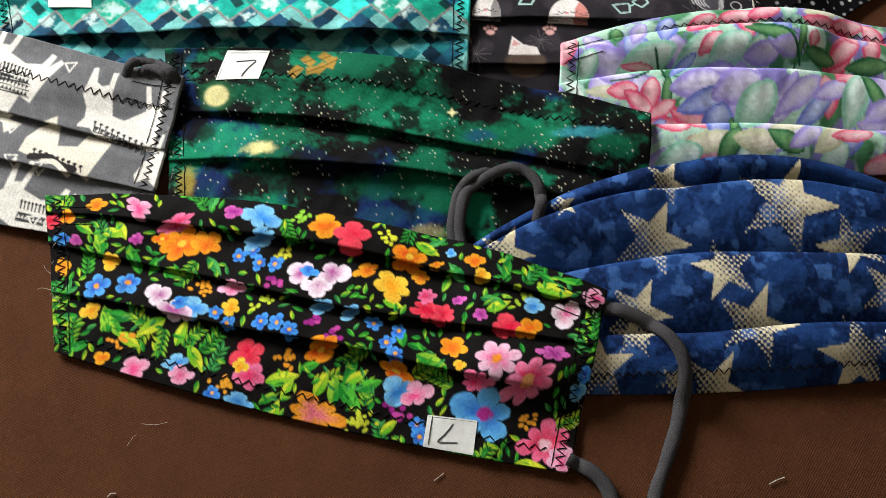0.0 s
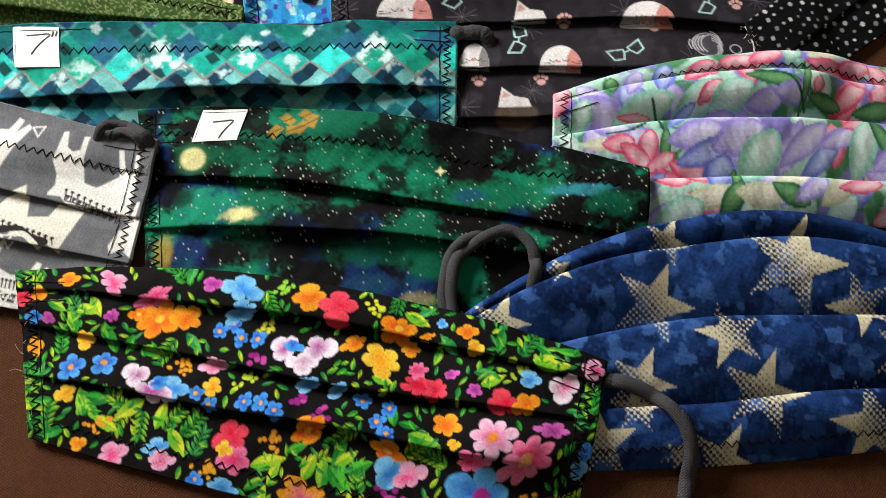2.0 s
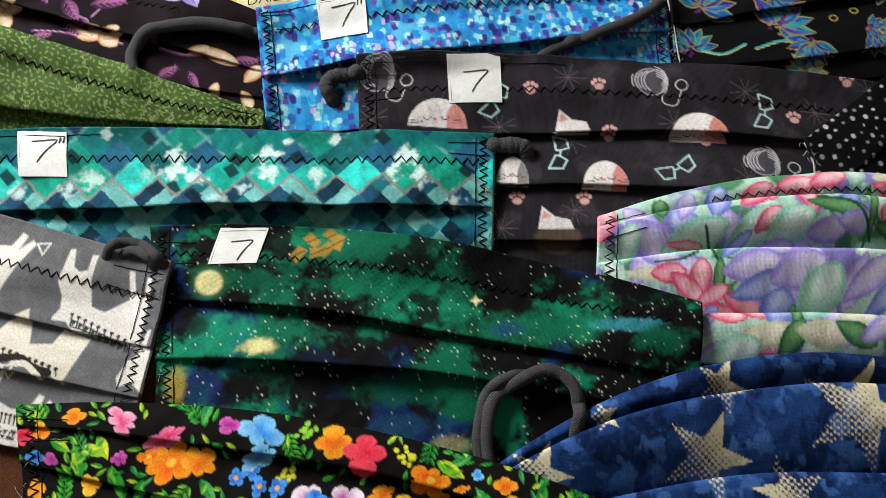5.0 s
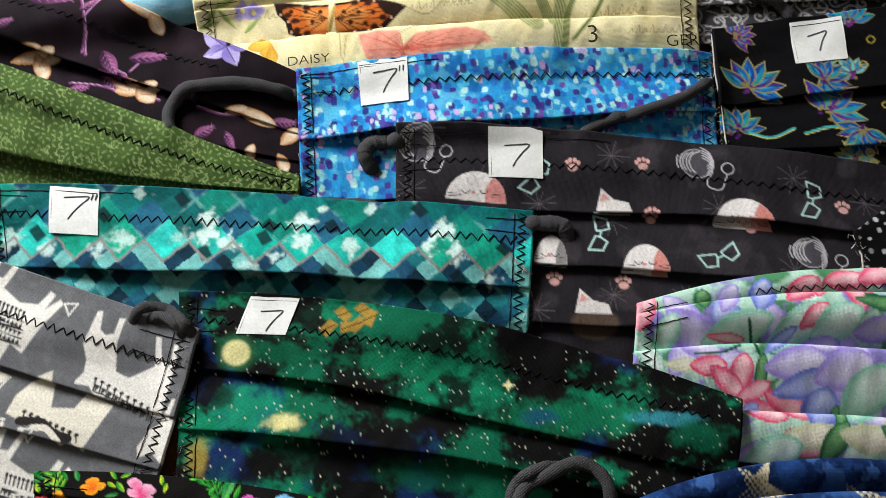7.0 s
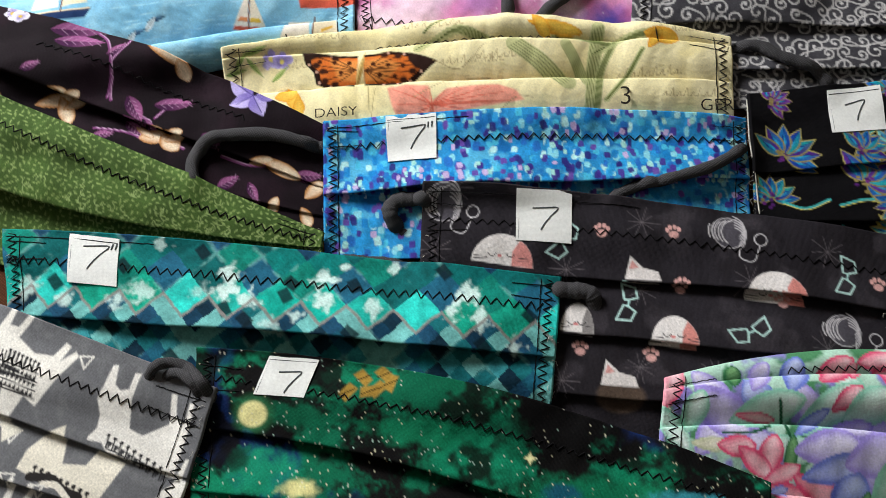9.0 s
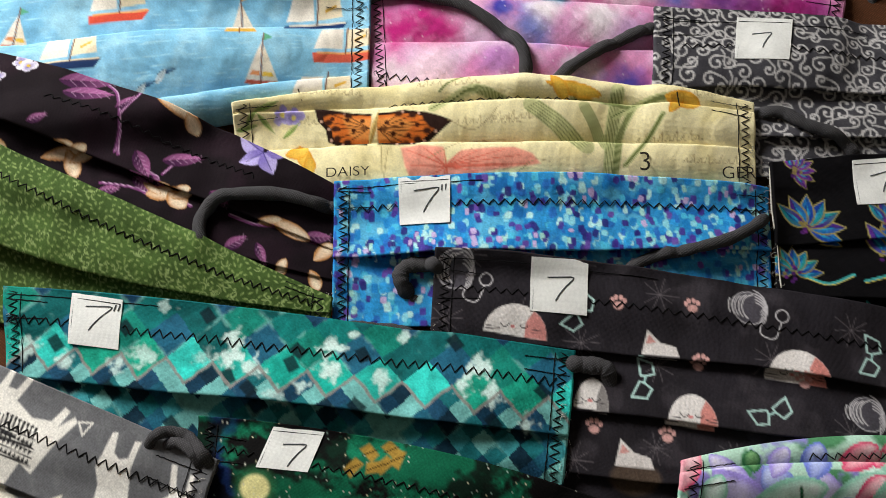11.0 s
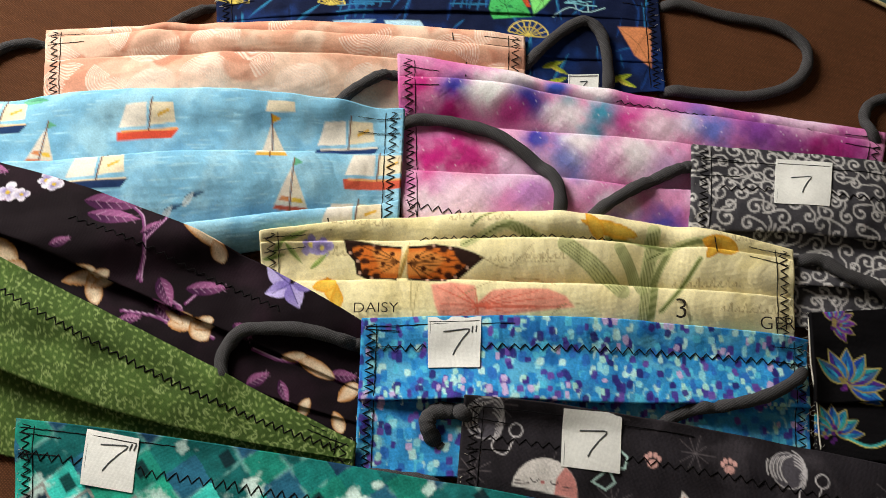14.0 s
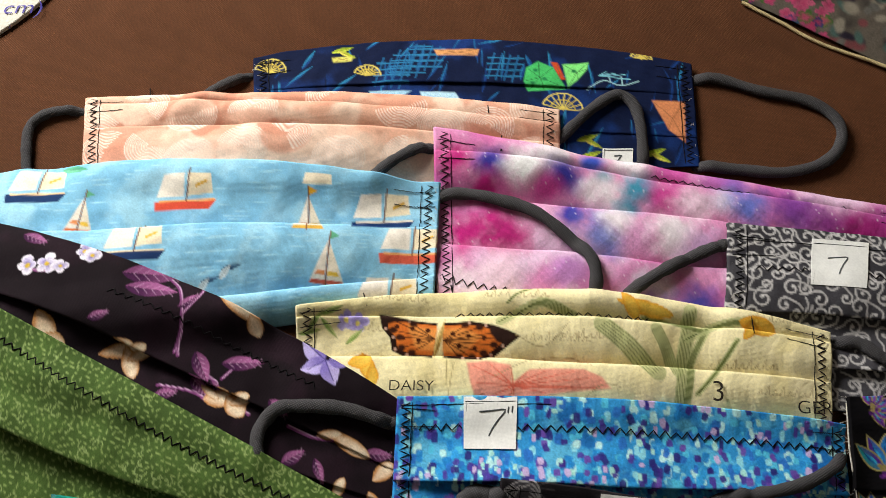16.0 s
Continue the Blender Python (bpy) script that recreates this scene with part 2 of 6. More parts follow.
class Print:
    def __init__(self, x, y, colour, seed=1):
        self.x, self.y, self.seed = x, y, seed
        self.c = np.tile(lin(colour), (len(x), 1))
        self.g = np.random.default_rng(seed)
        # buckets of 4 mm, so that a motif looks only at the cloth near it
        self.bx, self.by = np.floor(x / 4).astype(int), np.floor(y / 4).astype(int)
        self.lo = (self.bx.min(), self.by.min())
        self.w = self.by.max() - self.lo[1] + 1
        key = (self.bx - self.lo[0]) * self.w + self.by - self.lo[1]
        self.order = np.argsort(key, kind="stable")
        self.keys = key[self.order]
        self.nx = self.bx.max() - self.lo[0] + 1

    def near(self, p, r, ang=0.0):
        i0, i1 = int((p[0] - r) // 4) - self.lo[0], int((p[0] + r) // 4) - self.lo[0]
        j0, j1 = int((p[1] - r) // 4) - self.lo[1], int((p[1] + r) // 4) - self.lo[1]
        j0, j1 = max(j0, 0), min(j1, self.w - 1)
        parts = []
        if j1 >= j0:
            for i in range(max(i0, 0), min(i1, self.nx - 1) + 1):
                a, b = np.searchsorted(self.keys, (i * self.w + j0, i * self.w + j1 + 1))
                parts.append(self.order[a:b])
        k = np.concatenate(parts) if parts else np.zeros(0, dtype=int)
        dx, dy = self.x[k] - p[0], self.y[k] - p[1]
        c, s = math.cos(radians(ang)), math.sin(radians(ang))
        return k, dx * c + dy * s, -dx * s + dy * c

    def lay(self, k, a, colour):
        col = lin(colour) if isinstance(colour, str) else colour
        a = np.clip(a, 0, 1)[:, None]
        self.c[k] = self.c[k] * (1 - a) + col * a

    def mottle(self, colour, scale, lo, hi, seed, amount=1.0):
        self.lay(np.arange(len(self.x)), amount * ramp(value_noise(self.x, self.y, scale, seed), lo, hi), colour)

    def blob(self, p, rx, ry, ang, colour, soft=0.25, amount=1.0):
        k, q, r = self.near(p, max(rx, ry) * 1.4, ang)
        d = np.hypot(q / rx, r / ry)
        self.lay(k, amount * (1 - ramp(d, 1 - soft, 1 + soft)), colour)

    def leaf(self, p, length, width, ang, c1, c2, rib=0.3):
        k, q, r = self.near(p, length * 0.6, ang)
        t = np.clip(q / length + 0.5, 0, 1)
        half = width * 0.5 * np.sin(np.pi * t ** 0.8) + 1e-4
        a = (1 - ramp(np.abs(r), half - 0.18, half + 0.18)) * (np.abs(q) < length * 0.5)
        m = np.clip(t + 0.35 * np.sign(r) * (np.abs(r) > 0.08), 0, 1)[:, None]
        col = lin(c1) * (1 - m) + lin(c2) * m
        col = col * (1 - rib * (np.abs(r) < 0.16))[:, None]
        self.lay(k, a, col)

    def flower(self, p, radius, n, ang, inner, outer, eye="", squash=1.0, eye_size=0.22):
        """Uneven painted petals, each with its own size and depth of colour."""
        k, q, r = self.near(p, radius * 1.25, ang)
        r = r / squash
        th, d = np.arctan2(r, q), np.hypot(q, r) / radius
        g = np.random.default_rng(int(abs(p[0] * 13 + p[1] * 7)) + n)
        size, depth = g.uniform(0.72, 1.12, n), g.uniform(-0.3, 0.3, n)
        turn = th / (2 * math.pi) * n + 0.5
        petal = np.floor(turn).astype(int) % n
        lobe = np.abs(np.cos(th * n / 2))
        w = value_noise(self.x[k], self.y[k], 1.6, 7)
        rim = (0.55 + 0.43 * lobe ** 0.55) * size[petal] + 0.012 * np.sin(th * 13 + p[0]) + 0.1 * (w - 0.5)
        m = np.clip(1.15 * (d / rim) ** 1.2 + depth[petal] + 0.6 * (w - 0.5), 0, 1)[:, None]
        col = lin(inner) * (1 - m) + lin(outer) * m
        col = col * (0.8 + 0.4 * value_noise(self.x[k], self.y[k], 2.2, 17))[:, None]
        col = col * (1 - 0.25 * ((lobe < 0.12) & (d > 0.25)))[:, None]
        self.lay(k, 1 - ramp(d, rim - 0.05, rim + 0.03), np.clip(col, 0, 0.95))
        if eye:
            self.lay(k, 1 - ramp(d + 0.2 * (w - 0.5), eye_size * 0.7, eye_size * 1.3), eye)

    def petal(self, p, length, width, ang, light, edge):
        """A plump petal: light in its middle, deeper towards its rim and root."""
        k, q, r = self.near(p, length * 0.6, ang)
        t = np.clip(q / length + 0.5, 0, 1)
        half = width * 0.5 * np.sin(np.pi * t ** 1.15) ** 0.62 + 1e-4
        a = (1 - ramp(np.abs(r), half - 0.15, half + 0.15)) * (np.abs(q) < length * 0.5)
        w = value_noise(self.x[k], self.y[k], 2.0, 23) - 0.5
        m = np.clip((np.abs(r) / half) ** 2.2 * 0.9 + 0.75 * (1 - t) ** 1.6 + 0.6 * ramp(t, 0.86, 1.0) + 0.5 * w, 0, 1)[:, None]
        self.lay(k, a, lin(light) * (1 - m) + lin(edge) * m)

    def dab(self, p, rx, ry, ang, colour, amount=1.0):
        k, q, r = self.near(p, max(rx, ry) * 1.4, ang)
        d = (np.abs(q / rx) ** 3.5 + np.abs(r / ry) ** 3.5) ** 0.2857 + 0.5 * (value_noise(self.x[k], self.y[k], 1.2, 3) - 0.5)
        self.lay(k, amount * (1 - ramp(d, 0.8, 1.1)), colour)

    def shape(self, p, pts, colour, ang=0.0, scale=1.0, soft=0.2):
        """A filled outline; its corners in mm round p."""
        pts = np.array(pts, dtype=float) * scale
        k, q, r = self.near(p, np.abs(pts).max() * 1.5 + 1, ang)
        inside = np.zeros(len(k), dtype=bool)
        dist = np.full(len(k), 99.0)
        for (ax, ay), (bx, by) in zip(pts, np.roll(pts, -1, 0)):
            hit = ((ay > r) != (by > r)) & (q < (bx - ax) * (r - ay) / (by - ay + 1e-9) + ax)
            inside ^= hit
            t = np.clip(((q - ax) * (bx - ax) + (r - ay) * (by - ay)) / ((bx - ax) ** 2 + (by - ay) ** 2 + 1e-9), 0, 1)
            dist = np.minimum(dist, np.hypot(q - ax - t * (bx - ax), r - ay - t * (by - ay)))
        self.lay(k, ramp(np.where(inside, dist, -dist), -soft, soft), colour)

    def line(self, pts, width, colour, amount=1.0):
        """A drawn stroke through points in mm."""
        p = smooth_line(pts, max(6, 5 * len(pts))) if len(pts) > 2 else np.array(pts, dtype=float)
        mid, ext = p.mean(0), np.abs(p - p.mean(0)).max() * 1.42 + width
        k, q, r = self.near(mid, ext)
        q, r = q + mid[0], r + mid[1]
        dist = np.full(len(k), 99.0)
        for (ax, ay), (bx, by) in zip(p[:-1], p[1:]):
            t = np.clip(((q - ax) * (bx - ax) + (r - ay) * (by - ay)) / ((bx - ax) ** 2 + (by - ay) ** 2 + 1e-9), 0, 1)
            dist = np.minimum(dist, np.hypot(q - ax - t * (bx - ax), r - ay - t * (by - ay)))
        self.lay(k, amount * (1 - ramp(dist, width * 0.5 - 0.15, width * 0.5 + 0.15)), colour)

    def ring(self, p, radius, width, colour, a0=0, a1=360, squash=1.0, ang=0.0):
        t = np.radians(np.linspace(a0, a1, 14) + 0.0)
        c, s = math.cos(radians(ang)), math.sin(radians(ang))
        self.line([(p[0] + radius * (math.cos(a) * c - squash * math.sin(a) * s), p[1] + radius * (math.cos(a) * s + squash * math.sin(a) * c)) for a in t], width, colour)

    def scatter(self, n, gap=0.0, taken=()):
        """n places on the cloth, kept apart from each other and from what is taken: (place, radius)."""
        out, busy = [], [(p[0], p[1], r) for p, r in taken]
        lo, hi = (self.x.min(), self.y.min()), (self.x.max(), self.y.max())
        for _ in range(n * 12):
            if len(out) >= n:
                break
            i = self.g.integers(len(self.x))
            p = (self.x[i], self.y[i])
            if gap or busy:
                b = np.array(busy) if busy else np.zeros((0, 3))
                if len(b) and np.any(np.hypot(b[:, 0] - p[0], b[:, 1] - p[1]) < b[:, 2] + gap):
                    continue
                busy.append((p[0], p[1], 0.0))
            out.append(p)
        return out


# ---- materials of the place ----
m_table = plain_cloth("brown_tablecloth", "#6c442c", "#5a3824", 0.6, 0.0007, 0.00018, 0.92, 0.62)
m_loop = plain_cloth("charcoal_knit", "#5a595b", "#4a494b", 0.9, 0.0006, 0.0003, 0.95, 0.6)
m_tag = plain_cloth("white_twill_tape", "#f2f3ef", "#e6e8e3", 0.1, 0.0003, 0.00003, 0.9, 0.94, 0.0001)
m_thread = plain_cloth("black_thread", "#0c0b0d", "#141315", 0.3, 0.0003, 0.0001, 0.7, 0.8)
m_pale_thread = plain_cloth("pale_thread", "#d8d4c8", "#c4bfb2", 0.3, 0.0003, 0.0001, 0.8, 0.8)
m_ink = plain_cloth("dark_ink", "#5f6365", "#505456", 0.3, 0.0003, 0.00005, 0.7, 0.9)
m_letter = plain_cloth("printed_black", "#2b2620", "#3a342b", 0.3, 0.0003, 0.00005, 0.8, 0.85)
m_wall = plain_cloth("painted_plaster", "#d9d4c8", "#d2ccbf", 0.0, 0.004, 0.0002, 0.8, 0.97, 0.002)
m_floor = plain_cloth("floor_boards", "#8a6a48", "#7a5a3c", 0.0, 0.05, 0.0005, 0.6, 0.8, 0.002)
m_wood = plain_cloth("table_wood", "#6a4a30", "#5c3f28", 0.0, 0.01, 0.0005, 0.6, 0.8, 0.002)


def box(name, lo, hi, mat, parent=None, label=""):
    (a, b, c), (d, e, f) = lo, hi
    v = [(x, y, z) for x in (a, d) for y in (b, e) for z in (c, f)]
    q = [(0, 1, 3, 2), (4, 6, 7, 5), (0, 4, 5, 1), (2, 3, 7, 6), (0, 2, 6, 4), (1, 5, 7, 3)]
    ob = mesh_ob(name, v, q, mat, parent, label)
    ob.data.polygons.foreach_set("use_smooth", np.zeros(6, dtype=bool))
    return ob


# ---- unseen room added to close the place: plain walls, opening towards the light ----
def room():
    x0, x1, y0, y1, z0, z1 = -0.58, 1.8, -1.6, 1.4, -0.75, 1.75
    for n, lo, hi, m in (("floor", (x0, y0, z0 - 0.1), (x1, y1, z0), m_floor), ("ceiling", (x0, y0, z1), (x1, y1, z1 + 0.1), m_wall),
                         ("wall_north", (x0, y1, z0), (x1, y1 + 0.12, z1), m_wall), ("wall_east", (x1, y0, z0), (x1 + 0.12, y1, z1), m_wall),
                         ("wall_south", (x0, y0 - 0.12, z0), (x1, y0, z1), m_wall)):
        tagged(box(n, lo, hi, m), "unseen plain painted surface, added to close the room for bounced light", n.split("_")[0], kind="structure")
    wall = tagged(new("wall_west"), "unseen plain painted wall, added with an opening behind the key light", "wall", kind="structure")
    # made-up opening behind the key light
    wy0, wy1, wz0, wz1 = 0.4, 0.94, 0.12, 0.66
    for lo, hi in (((x0 - 0.12, y0, z0), (x0, wy0, z1)), ((x0 - 0.12, wy1, z0), (x0, y1, z1)),
                   ((x0 - 0.12, wy0, z0), (x0, wy1, wz0)), ((x0 - 0.12, wy0, wz1), (x0, wy1, z1))):
        box("wall_section", lo, hi, m_wall, wall)


room()


def tablecloth():
    """A brown twill cloth on the table: a fine sheet with slight sags, its border turned down over the edge."""
    xs = np.concatenate(([-0.54, -0.535], np.linspace(-0.53, 0.71, 210), [0.715, 0.72]))
    ys = np.concatenate(([-0.52, -0.515], np.linspace(-0.51, 0.86, 220), [0.865, 0.87]))
    X, Y = np.meshgrid(xs, ys)
    Z = TABLE + 0.00045 * ripple(X, Y, 3, 0.16) + 0.00012 * ripple(X, Y, 9, 0.035) - 0.0005
    drop = np.minimum.reduce([X + 0.54, 0.72 - X, Y + 0.52, 0.87 - Y])
    Z = Z - np.where(drop < 0.003, 0.12, 0.0)
    ob = mesh_ob("tablecloth", np.dstack((X, Y, Z)).reshape(-1, 3), grid_faces(*X.shape)[:, ::-1], m_table)
    return tagged(ob, "dark brown twill tablecloth spread flat over the table", "tablecloth")


tablecloth()
table = thing("table", (0.09, 0.17, -0.75), "plain wooden table wholly under a brown cloth", "table")
box("tabletop", (-0.52, -0.5, TABLE - 0.034), (0.7, 0.85, TABLE - 0.004), m_wood, table)
for lx in (-0.48, 0.6):
    for ly in (-0.46, 0.75):
        box("leg", (lx, ly, -0.75), (lx + 0.06, ly + 0.06, TABLE - 0.034), m_wood, table)


# ---- parts of a face mask ----
def on_pile(pts_mm, lift):
    p = np.array(pts_mm, dtype=float) / 1000
    return np.column_stack((p, pile_at(p[:, 0], p[:, 1], calm_pile()) + lift))


def stitch_line(parent, pts_mm, thick=0.00021, mat=None, name="stitching", lift=0.0001):
    v, f = tube(on_pile(pts_mm, lift), thick, 4, 0.8)
    return mesh_ob(name, v, f, mat or m_thread, parent)


sewn_tags = []


def zigzag(parent, sheet, a, b, amp, pitch, name="zigzag_stitching"):
    """Zigzag thread on the cloth from (u, s) a to b; amp and pitch in mm."""
    n = max(4, int(np.hypot(*(sheet.plan(np.array([a[0]]), np.array([a[1]]))[0] - sheet.plan(np.array([b[0]]), np.array([b[1]]))[0])) * 1000 / pitch * 2))
    t = np.linspace(0, 1, n)
    g = np.random.default_rng(sheet.seed + n)
    u, s = a[0] + (b[0] - a[0]) * t, a[1] + (b[1] - a[1]) * t
    p = sheet.plan(u, s) * 1000
    d = np.gradient(p, axis=0)
    d /= np.linalg.norm(d, axis=1)[:, None]
    side = np.column_stack((-d[:, 1], d[:, 0])) * np.where(np.arange(n) % 2, amp, -amp)[:, None] * 0.5
    p = p + side + g.normal(0, 0.12, p.shape)
    fine = np.vstack([p[i] + (p[i + 1] - p[i]) * np.array([[0], [0.33], [0.66]]) for i in range(n - 1)] + [p[-1:]])
    # the thread runs under a tag
    out = np.ones(len(fine), dtype=bool)
    for q in sewn_tags:
        e = np.roll(q, -1, 0) - q
        side = np.array([e[k, 0] * (fine[:, 1] - q[k, 1]) - e[k, 1] * (fine[:, 0] - q[k, 0]) for k in range(4)])
        out &= ~(np.all(side < 0.2, axis=0) | np.all(side > -0.2, axis=0))
    vs, fs, base = [], [], 0
    for run in np.split(np.arange(len(fine)), np.flatnonzero(np.diff(out.astype(int))) + 1):
        if out[run[0]] and len(run) > 2:
            v, f = tube(on_pile(fine[run], 0.0001), 0.00019, 4, 0.8)
            vs.append(v), fs.append(f + base)
            base += len(v)
    return mesh_ob(name, np.vstack(vs), np.vstack(fs), m_thread, parent)


def straight(parent, sheet, a, b, name="straight_stitching"):
    t = np.linspace(0, 1, 40)
    p = sheet.plan(a[0] + (b[0] - a[0]) * t, a[1] + (b[1] - a[1]) * t) * 1000
    p = p + np.random.default_rng(sheet.seed + 5).normal(0, 0.07, p.shape)
    return stitch_line(parent, p, 0.00014, name=name)


def ear_loop(parent, pts_mm, radius=2.05, label="", lift=0.0, name="ear_loop"):
    """A soft knitted tube laid over the pile."""
    p = smooth_line(pts_mm, 14 * len(pts_mm)) / 1000
    z = pile_at(p[:, 0], p[:, 1], pile)
    for _ in range(2):
        z = np.maximum(z, np.maximum(np.roll(z, 1), np.roll(z, -1)))
    for _ in range(10):
        zz = np.pad(z, 1, mode="edge")
        z = (zz[:-2] + zz[1:-1] * 2 + zz[2:]) / 4
    r = radius / 1000
    g = np.linspace(0, 1, len(p))
    rad = r * (1 + 0.06 * np.sin(g * 23) + 0.04 * np.sin(g * 61))
    run = np.concatenate(([0], np.cumsum(np.hypot(*np.diff(p, axis=0).T))))
    dive = np.clip(1 - np.minimum(run, run[-1] - run) / 0.007, 0, 1) ** 1.5
    co = np.column_stack((p, z + r * 0.75 + lift / 1000 - 0.0065 * dive))
    keep = dive < 0.3
    v, f = tube(co, rad, 12, 0.8)
    ob = mesh_ob(name, v, f, m_loop, parent, label)
    raise_pile(co[keep, 0], co[keep, 1], co[keep, 2] + r * 0.6)
    return ob


def flat_text(body, size):
    cu = bpy.data.curves.new("lettering", "FONT")
    cu.offset = -0.009 * size
    cu.body, cu.size, cu.align_x, cu.align_y = body, size, "CENTER", "CENTER"
    ob = bpy.data.objects.new("lettering", cu)
    scene.collection.objects.link(ob)
    me = bpy.data.meshes.new_from_object(ob.evaluated_get(bpy.context.evaluated_depsgraph_get()))
    v = np.array([w.co[:2] for w in me.vertices])
    f = [tuple(q.vertices) for q in me.polygons]
    bpy.data.objects.remove(ob)
    bpy.data.curves.remove(cu)
    bpy.data.meshes.remove(me)
    return v, f


def lettering(body, p, size, ang, parent, mat, name="lettering", shear=0.0, lift=0.0003, wide=1.0):
    v, f = flat_text(body, size / 1000)
    v = np.column_stack(((v[:, 0] + shear * v[:, 1]) * wide, v[:, 1]))
    c, s = math.cos(radians(ang)), math.sin(radians(ang))
    w = np.column_stack((v[:, 0] * c - v[:, 1] * s + p[0] / 1000, v[:, 0] * s + v[:, 1] * c + p[1] / 1000))
    z = pile_at(w[:, 0], w[:, 1], calm_pile(True))
    z = 0.6 * z + 0.4 * z.max() + lift
    off = np.array(parent["at"])
    me = bpy.data.meshes.new(name)
    me.from_pydata([tuple(q) for q in np.column_stack((w, z)) - off], [], f)
    me.materials.append(mat)
    ob = new(name, me)
    ob.parent = parent
    ob["at"] = tuple(off)
    return ob


def handwriting(tag, surface, body, at, size, ang):
    """A size written by hand: single strokes of a soft pencil; at and size in mm."""
    c, d = math.cos(radians(ang)), math.sin(radians(ang))
    k = size * 0.34
    strokes = [[(-0.95, 0.72), (0.0, 0.86), (0.98, 0.95), (0.5, 0.25), (0.05, -0.45), (-0.2, -1.0)]]
    if '"' in body:
        strokes += [[(1.22, 1.2), (1.18, 0.72)], [(1.52, 1.24), (1.48, 0.76)]]
    for stroke in strokes:
        p = smooth_line(stroke, 16) if len(stroke) > 2 else np.array(stroke)
        p = p * k
        w = np.column_stack((p[:, 0] * c - p[:, 1] * d + at[0], p[:, 0] * d + p[:, 1] * c + at[1]))
        w = w / 1000
        near = 1.0 / (np.sum((w[:, None] - surface[None, :, :2]) ** 2, axis=2) + 1e-8) ** 2
        z = near @ surface[:, 2] / near.sum(1) + 0.00012
        v, f = tube(np.column_stack((w, z)), 0.00022, 4, 0.4)
        mesh_ob("numeral", v, f, m_ink, tag)


def size_tag(parent, quad, body, text_at, size, ang):
    """A scrap of white tape sewn on, with a handwritten size; quad: its corners in mm, clockwise from the top left."""
    sewn_tags.append(np.array(quad, dtype=float))
    q = np.array(quad, dtype=float) / 1000
    a, b = np.meshgrid(np.linspace(0, 1, 12), np.linspace(0, 1, 12))
    p = (q[0] * (1 - a[..., None]) + q[1] * a[..., None]) * (1 - b[..., None]) + (q[3] * (1 - a[..., None]) + q[2] * a[..., None]) * b[..., None]
    z = pile_at(p[..., 0], p[..., 1], calm_pile(True))
    fit = np.column_stack((a.ravel(), b.ravel(), (a * b).ravel(), np.ones(a.size)))
    flat = (fit @ np.linalg.lstsq(fit, z.ravel(), rcond=None)[0]).reshape(z.shape)
    z = 0.15 * flat + 0.85 * z + 0.00012
    co = np.dstack((p, z)).reshape(-1, 3)
    n = len(co)
    under = co - (0, 0, 0.0003)
    f = grid_faces(12, 12)
    rim = [i for i in range(12)] + [12 * i + 11 for i in range(1, 12)] + [132 + 11 - i for i in range(1, 12)] + [12 * (11 - i) for i in range(1, 11)]
    m = len(rim)
    side = np.array([(n + i, n + (i + 1) % m, n + m + (i + 1) % m, n + m + i) for i in range(m)])
    tag = mesh_ob("size_tag", np.vstack((co, co[rim], under[rim])), np.vstack((f, side)), m_tag, parent, "small white tape tag with a handwritten size")
    raise_pile(co[:, 0], co[:, 1], co[:, 2])
    t = np.linspace(0.03, 0.97, 24)[:, None]
    edge = (q[0] * 0.9 + q[3] * 0.1) * (1 - t) + (q[1] * 0.9 + q[2] * 0.1) * t
    stitch_line(tag, edge * 1000, 0.00014, lift=0.0002)
    edge = (q[0] * (1 - t) + q[3] * t) * 0.95 + (q[1] * (1 - t) + q[2] * t) * 0.05
    stitch_line(tag, edge * 1000, 0.00009, m_ink, "pencil_mark", 0.0001)
    handwriting(tag, co, body, text_at, size, ang)
    return tag


def frays(parent, pts_mm, seed, n=14, length=2.2, mat=None):
    """Loose thread ends along a raw edge."""
    g = np.random.default_rng(seed)
    p = smooth_line(pts_mm, 60)
    for i in range(n):
        a = p[g.integers(len(p))]
        d = g.uniform(0, 6.28)
        l = length * g.uniform(0.4, 1.1)
        pts = [a + np.array((math.cos(d + k * g.uniform(-0.3, 0.3)), math.sin(d + k * g.uniform(-0.3, 0.3)))) * l * k / 3 for k in range(4)]
        v, f = tube(on_pile(pts, 0.0003), 0.00007, 3)
        mesh_ob("frayed_thread", v, f, mat or m_pale_thread, parent)


